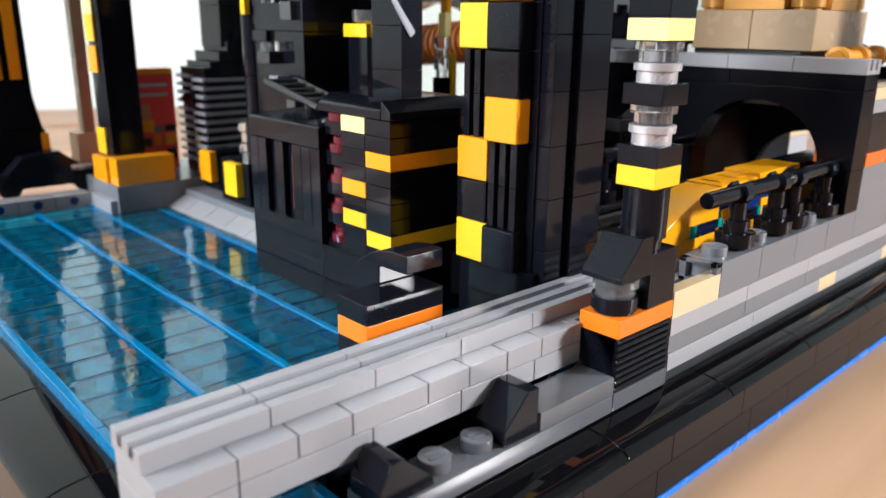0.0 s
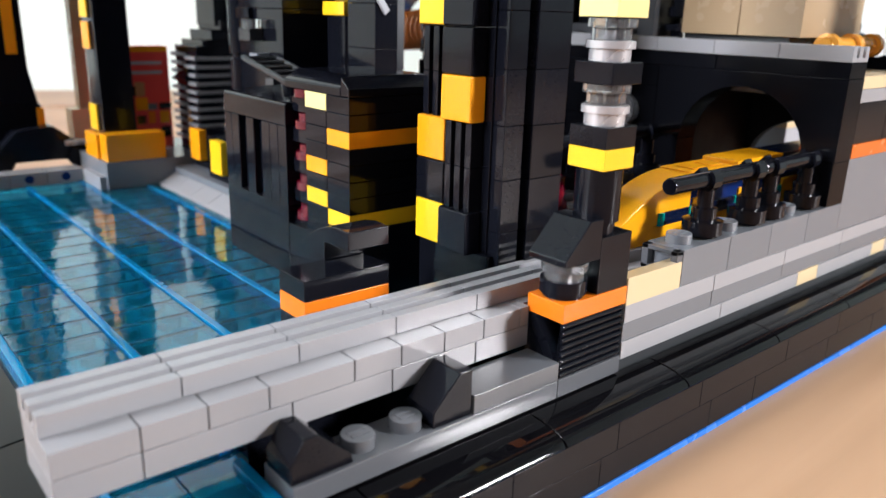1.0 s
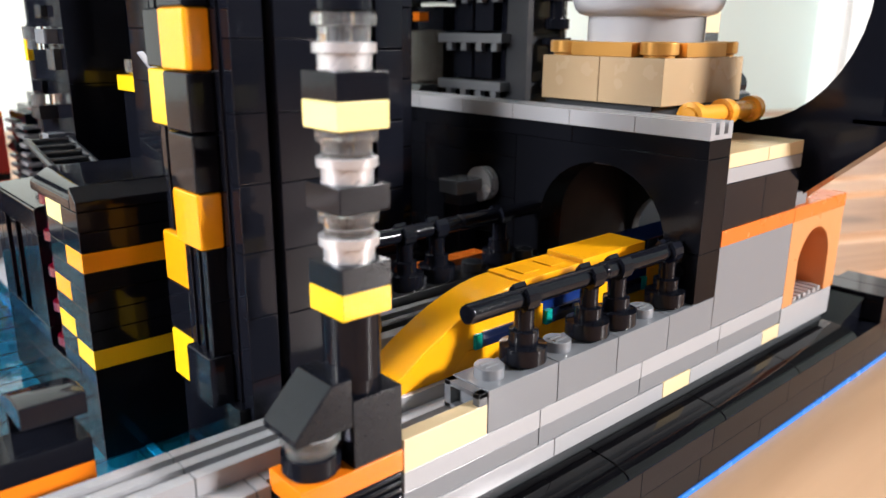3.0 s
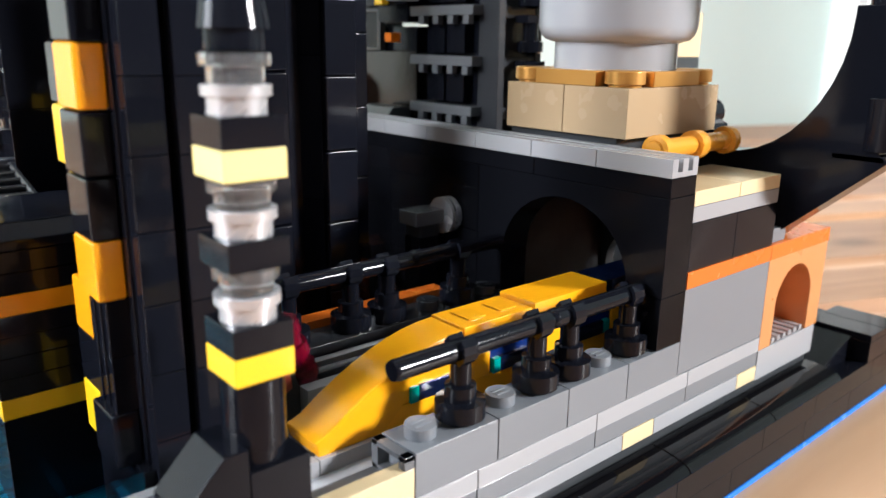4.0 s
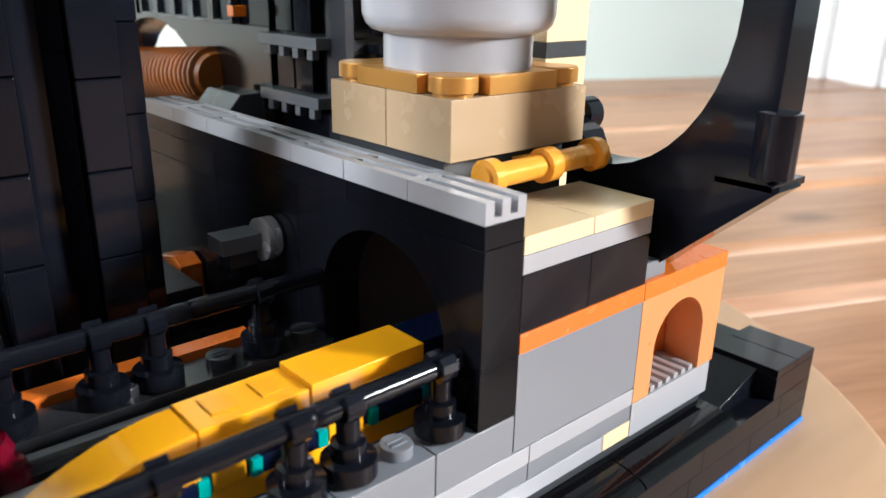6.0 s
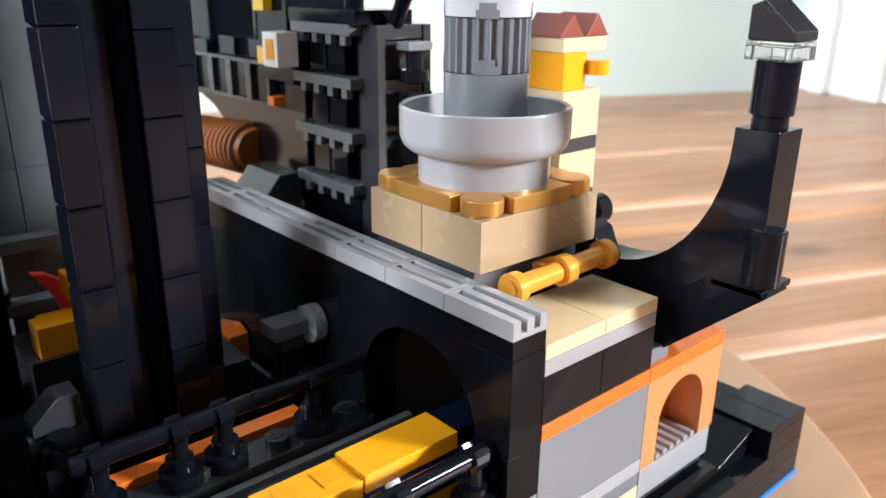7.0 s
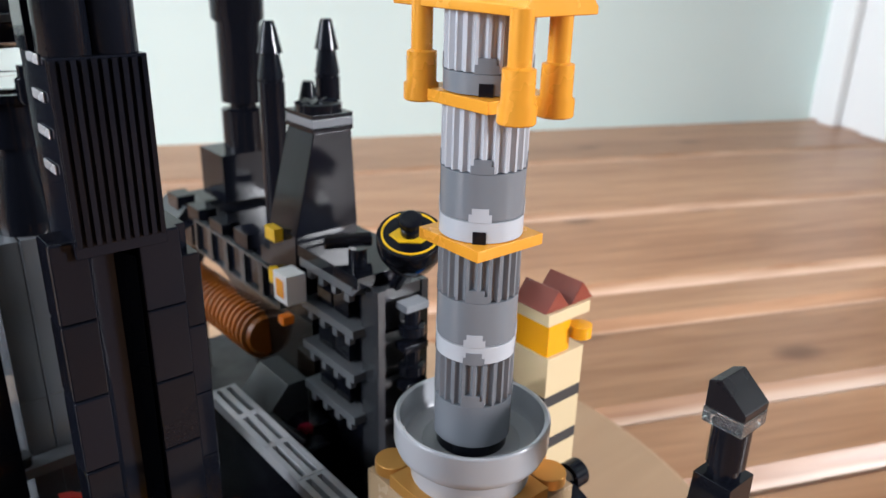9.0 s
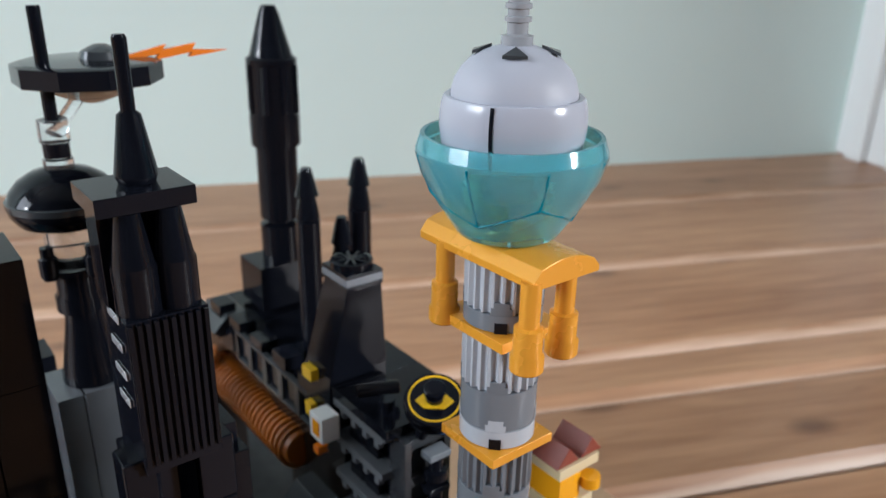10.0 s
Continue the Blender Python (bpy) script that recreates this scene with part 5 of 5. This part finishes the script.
for i in range(14):
    a, z = 0.05 + 0.5 * (i % 4), -0.6 + 1.5 * (i // 4)
    brick(carton, (AMBER, ORANGE, POSTER_RED, BROWN, PEACH, MID)[prng.randrange(6)], a, 24.87, z, a + prng.uniform(0.3, 0.55), 24.905, z + prng.uniform(0.6, 1.5), name="print", bevel=0.00005)
for z in (6.2, 7.2):
    brick(carton, PALE, 0.3, 24.87, z, 1.8, 24.905, z + 0.35, name="print_line", label="pale printed bar", bevel=0.00005)
gt = thing("grille_tower", 3.5, 23.5, -4.4, "grey slatted tower with stepped top", "tower")
for i in range(11):
    brick(gt, GREY, 2.05, 22.0, -0.6 + i * 0.86, 4.0, 23.1, -0.22 + i * 0.86, name="slat")
    brick(gt, GREY, 2.05, 23.2, -0.35 + i * 0.86, 4.2, 24.5, 0.03 + i * 0.86, name="slat")
brick(gt, BLACK, 2.2, 22.08, -4.4, 4.4, 24.3, 9.4, name="core")
for z0, z1 in split(11.4, 24, 4.2):
    brick(gt, BLACK, 3.2, 22.4, z0, 6.6, 24.2, z1)
turned(gt, BLACK, 1.7, 17.0, [(0.38, 3.0), (0.38, 9.0), (0.3, 9.1), (0.3, 9.4), (0.38, 9.5), (0.38, 17.0), (0.3, 17.2), (0.3, 22.0)], name="round_column")
turned(gt, GLASS, 1.75, 16.4, [(0.2, 13.8), (0.3, 13.9), (0.3, 14.6), (0.2, 14.7), (0.2, 15.2), (0.3, 15.3), (0.3, 16.2)], name="clear_round_plate", label="clear round plate", seg=16)
brick(gt, YELLOW, 1.2, 16.6, 14.6, 1.42, 16.9, 16.4, name="tile", label="yellow tile")
for i in range(4):
    brick(gt, BLACK, 2.5 + i * 0.4, 22.1, 9.0 + i, 6.0, 24.3, 10.0 + i, name="plate")
ytop = thing("yellow_capped_post", 2.9, 11.9, -4.4, "black post with yellow cap and clear light", "post")
brick(ytop, BLACK, 2.3, 11.2, -4.4, 3.2, 12.2, 13.0)
brick(ytop, YELLOW, 2.2, 11.1, 13.0, 3.3, 12.3, 14.0, name="plate", label="yellow plate")
turned(ytop, GLASS, 2.75, 11.7, [(0.3, 14), (0.5, 14.2), (0.5, 15)], name="clear_round_plate")
for y, x in ((20.8, 1.55), (17.6, 1.0)):
    brick(gt, AMBER if y > 20 else YELLOW, x, y, -1.7, x + 0.32, y + 0.95, 1.4, name="tile", label="yellow tile")
shore = thing("far_shore_wall", -4, 25, -5, "low pale grey wall with dark pin holes behind the water", "wall")
for i in range(5):
    a = -8.8 + 1.37 * i
    brick(shore, GREY, a, 24.6, -5.2, a + 1.37, 25.6, -3.1)
    bar(shore, NAVY, (a + 0.7, 24.57, -3.75), (a + 0.7, 24.75, -3.75), 0.17, "pin_hole", "dark pin hole", 12)
brick(shore, GREY, -1.95, 22.4, -5.2, -1.0, 24.6, -3.1)
side_shore = thing("side_shore", 1, 17, -5, "pale grey plates stepping along the water", "wall")
for i, (a, b) in enumerate(split(12.7, 22.4, 1.6)):
    prism(side_shore, GREY, [(0.3, -5.2), (0.3, -4.2), (1.0, -3.3), (2.6, -3.3), (2.6, -5.2)], a, b, "xz", "slope_plate")
brick(side_shore, MID, 1.0, 12.7, -3.3, 5.0, 22.4, -2.6, name="plate", label="grey plate")
brick(side_shore, BLACK, 1.3, 17.2, -2.6, 2.6, 19.4, 1.5, name="block", label="black block")
brick(side_shore, BLACK, 1.85, 20.7, -2.6, 3.0, 22.0, 1.3, name="block", label="black block")
for z in (1.5, 3.4):
    turned(side_shore, GLASS, 1.5, 17.5, [(0.2, z), (0.2, z + 0.9), (0.3, z + 1.0), (0.3, z + 1.7), (0.2, z + 1.9)], name="clear_round_plate", label="clear round plate")
far_t = thing("far_black_tower", -3.6, 28, -4.4, "tall black tower with two yellow stripes", "tower")
brick(far_t, BLACK, -5.4, 27.0, -3.1, -2.7, 29.4, 3.0)
column = prism(far_t, BLACK, [(-5.2, 3.0), (-5.0, 6.5), (-4.9, 40), (-3.1, 40), (-3.0, 6.5), (-2.75, 3.0)], 27.1, 29.2, "xz", "column")
for a in (-4.45, -3.75):
    brick(column, AMBER, a, 26.98, 8.1, a + 0.45, 27.1, 30, name="stripe", label="yellow stripe")
brick(far_t, AMBER, -2.9, 26.9, 0.0, -2.6, 27.3, 2.6, name="tile", label="yellow tile")
car = thing("black_patrol_car", -2.5, 26, -3.1, "low glossy black toy car by the water", "car")
prism(car, BLACK, [(-5.4, -2.6), (-5.4, -1.4), (-4.6, -1.0), (-4.0, 0.6), (-2.6, 1.0), (-1.8, -0.6), (-0.9, -1.2), (-0.8, -2.6)], 25.9, 26.7, "xz", "body", smooth=True)
for a in (-4.6, -1.7):
    bar(car, BLACK, (a, 25.7, -2.3), (a, 26.8, -2.3), 0.42, "wheel", knobs=((0.1, 0.3, 0.46),))
bar(car, SILVER, (-2.2, 25.85, -0.9), (-1.4, 25.85, -0.9), 0.12, "grab_bar", "bright silver bar")
pole_b = thing("brown_post", -0.8, 27.4, -3.1, "plain brown upright post", "post")
brick(pole_b, DTAN, -1.1, 27.2, -3.1, -0.6, 27.8, 24, name="upright")
brick(pole_b, TAN, -1.5, 27.0, -3.1, 0.3, 28.0, 2.2, name="foot", label="tan foot block")
gpost = thing("gold_post", 2.5, 23.6, -2.8, "small gold post with a black diamond finial", "post")
turned(gpost, GOLD, 2.45, 23.2, [(0.45, -2.6), (0.3, -1.5), (0.2, 0.5), (0.34, 1.6), (0.24, 3.0), (0.2, 4.4)], name="shaft", seg=14)
turned(gpost, BLACK, 2.45, 23.2, [(0.1, 4.3), (0.85, 6.1), (0.1, 7.9)], name="finial", label="black diamond finial", seg=4)
grate = thing("slanted_grate", 0.6, 12, 7.6, "dark slanted ladder grate on the wing roof", "grate")
for x0 in (0.15, 1.2):
    bar(grate, CHARCOAL, (x0, 10.7, 8.2), (x0, 13.6, 9.7), 0.1, "side_rail", seg=8)
for i in range(6):
    bar(grate, CHARCOAL, (0.15, 10.9 + i * 0.5, 8.3 + i * 0.26), (1.2, 10.9 + i * 0.5, 8.3 + i * 0.26), 0.09, "rung", seg=8)
bar(grate, CHARCOAL, (0.7, 12.0, 7.5), (0.7, 12.0, 8.9), 0.15, "strut", seg=8)

# ---- yard behind the track ----
yard = thing("yard_deck", 7, 10.5, -4.4, "black plates of the yard behind the track", "deck")
for a, b in split(3.4, 11.0, 2.5):
    for c, d in split(6.8, 14.6, 2.6):
        brick(yard, BLACK, a, c, -4.4, b, d, -1.5, name="plate")
brick(yard, DORANGE, 4.6, 5.7, -1.2, 9.6, 6.2, 2.0, name="strip", label="burnt orange strip")
prism(yard, DORANGE, [(11.2, -1.5), (11.2, 1.4), (11.7, 1.9), (12.8, 1.2), (14.4, -0.2), (14.4, -1.5)], 10.3, 10.95, "yz", "slope_brick", "burnt orange slope")
brick(yard, CHARCOAL, 8.6, 9.6, -1.5, 10.2, 12.4, 1.4, name="slope_block", label="dark grey block")
scope = thing("search_light", 10, 7.3, -1.5, "blue grey lamp head with silver rim on post", "lamp")
brick(scope, BLACK, 9.8, 7.05, -1.5, 10.5, 7.75, 4.6, name="post", label="black post")
brick(scope, CHARCOAL, 9.8, 7.0, 4.6, 10.5, 7.7, 5.5, name="bracket")
head = brick(scope, DUSK, 9.6, 6.95, 5.5, 10.65, 7.75, 6.5, name="head", label="blue grey head")
bar(head, SILVER, (10.6, 7.1, 6.0), (10.96, 7.1, 6.0), 0.52, "rim", "silver rim", 20, ((0.3, 0.5, 0.42),))
hrn = thing("red_horn", 6.1, 14.4, 1, "small dark red curved horn on amber blocks", "ornament")
pts = [(5.8, 7.1), (6.2, 6.9), (6.7, 6.0), (6.95, 4.6), (7.0, 3.0), (6.6, 3.0), (6.45, 4.4), (6.2, 5.6)]
prism(hrn, POSTER_RED, pts, 14.3, 14.7, "xz", "horn", smooth=True)
amb = thing("amber_blocks", 6, 14, -1.5, "stacked amber and cream bricks in the yard", "bricks")
for x0, y0, z0, x1, y1, z1, m in ((5.0, 12.2, -1.5, 7.6, 14.6, 2.6, CHARCOAL), (5.3, 12.3, 2.6, 7.0, 13.2, 4.9, AMBER), (5.7, 13.2, 2.6, 7.4, 14.2, 4.1, AMBER), (6.9, 13.3, 4.1, 7.5, 14.2, 5.4, CREAM), (6.5, 13.3, 5.4, 7.5, 14.2, 7.2, AMBER)):
    brick(amb, m, x0, y0, z0, x1, y1, z1)
lit = thing("window_pillar", 6.9, 12.9, -1.5, "slim pillar of cream and amber tiles and clear plates", "pillar")
brick(lit, BLACK, 6.65, 12.7, -1.5, 7.2, 13.1, 9.4)
turned(lit, GLASS, 6.92, 12.9, [(0.2, 9.4), (0.2, 10.0), (0.28, 10.1), (0.28, 11.1), (0.2, 11.2), (0.2, 11.8), (0.28, 11.9), (0.28, 12.9)], name="clear_round_plate", label="clear round plate", seg=16)
brick(lit, CREAM, 6.9, 12.7, 12.9, 7.2, 13.1, 15.0, name="tile", label="cream tile")
brick(lit, AMBER, 7.0, 12.7, 15.0, 7.2, 13.1, 30, name="tile", label="amber tile")
brick(lit, YELLOW, 7.2, 12.6, 6.6, 7.4, 12.9, 11.5, name="tile", label="yellow tile")
dark_t = thing("plain_black_tower", 2.4, 10, -4.4, "plain black tower of stacked bricks behind the offices", "building")
for z0, z1 in split(-4.4, 20, 3.0):
    brick(dark_t, BLACK, 2.0, 9.2, z0, 2.8, 10.6, z1)
prism(dark_t, PALE, [(1.62, 15.6), (1.75, 15.7), (2.46, 13.5), (2.3, 13.1)], 9.1, 9.22, "xz", "wedge", "pale grey slanted wedge")
cart = thing("dark_cart", 3.5, 4, -1.2, "dark grey sloped cart with dark red lights", "cart")
prism(cart, DARK, [(2.7, -1.2), (2.7, 1.8), (2.88, 4.75), (3.62, 3.1), (3.9, 1.0), (3.9, -1.2)], 3.63, 4.5, "xz", "body")
prism(cart, MID, [(2.75, 1.8), (2.89, 4.65), (3.58, 3.1)], 3.56, 3.64, "xz", "panel", "grey three-cornered panel")
prism(cart, RUST, [(2.75, 1.6), (3.6, 2.95), (3.72, 1.0), (2.8, -0.4)], 3.57, 3.64, "xz", "lower_panel", "red brown lower panel")
bar(cart, RUBY, (3.75, 4.1, 4.3), (4.35, 4.1, 0.4), 0.26, "red_light", "clear dark red stacked plates", 16, ((0.05, 0.22, 0.34), (0.38, 0.55, 0.34), (0.7, 0.88, 0.34)))
fol = thing("folded_slopes", 13, 14, 8, "black slopes leaning beside the facade", "slopes")
prism(fol, DARK, [(12.4, 8.5), (12.4, 9.3), (13.4, 12.2), (14.2, 12.2), (14.2, 8.5)], 13.0, 15.2, "xz", "slope_brick")
prism(fol, BLACK, [(12.1, 5.0), (12.1, 6.0), (13.6, 9.0), (14.4, 9.0), (14.4, -4.4), (13.0, -4.4)], 11.8, 14.0, "xz", "slope_brick")
bar(fol, RUBY, (13.2, 11.9, 9.0), (13.6, 11.9, 9.0), 0.25, "red_light", "clear dark red stud", 12)
bar(fol, BLACK, (12.6, 12.9, 9.8), (12.9, 11.0, 9.2), 0.22, "hinge_bar")
brick(fol, BLACK, 12.4, 10.9, 7.9, 13.8, 13.2, 8.5, name="flap")
whl = thing("small_wheel", 16.6, 3.4, 11, "small black wheel with grey hub", "wheel")
tyre = bar(whl, BLACK, (17.0, 3.0, 13.2), (17.5, 3.0, 13.2), 0.42, "tyre")
bar(tyre, GREY, (16.96, 3.0, 13.2), (17.54, 3.0, 13.2), 0.24, "hub", "grey hub")
hoist = thing("black_hoist", 4.6, 8.4, -1.5, "small black gear hoist standing in the yard", "hoist")
brick(hoist, BLACK, 4.0, 7.4, -1.5, 5.1, 9.4, 1.6, name="body")
for yy in (7.7, 8.9):
    turned(hoist, BLACK, 4.5, yy, [(0.3, 1.6), (0.48, 1.8), (0.48, 2.6), (0.3, 2.7), (0.3, 3.2)], name="round_plate", seg=16)
bar(hoist, CHARCOAL, (3.9, 8.3, 2.2), (5.2, 8.3, 2.2), 0.3, "axle", "dark grey axle")
prism(hoist, CHARCOAL, [(4.0, 3.0), (4.0, 3.6), (4.6, 5.0), (5.1, 5.0), (5.1, 3.0)], 8.0, 8.8, "xz", "slope_brick")
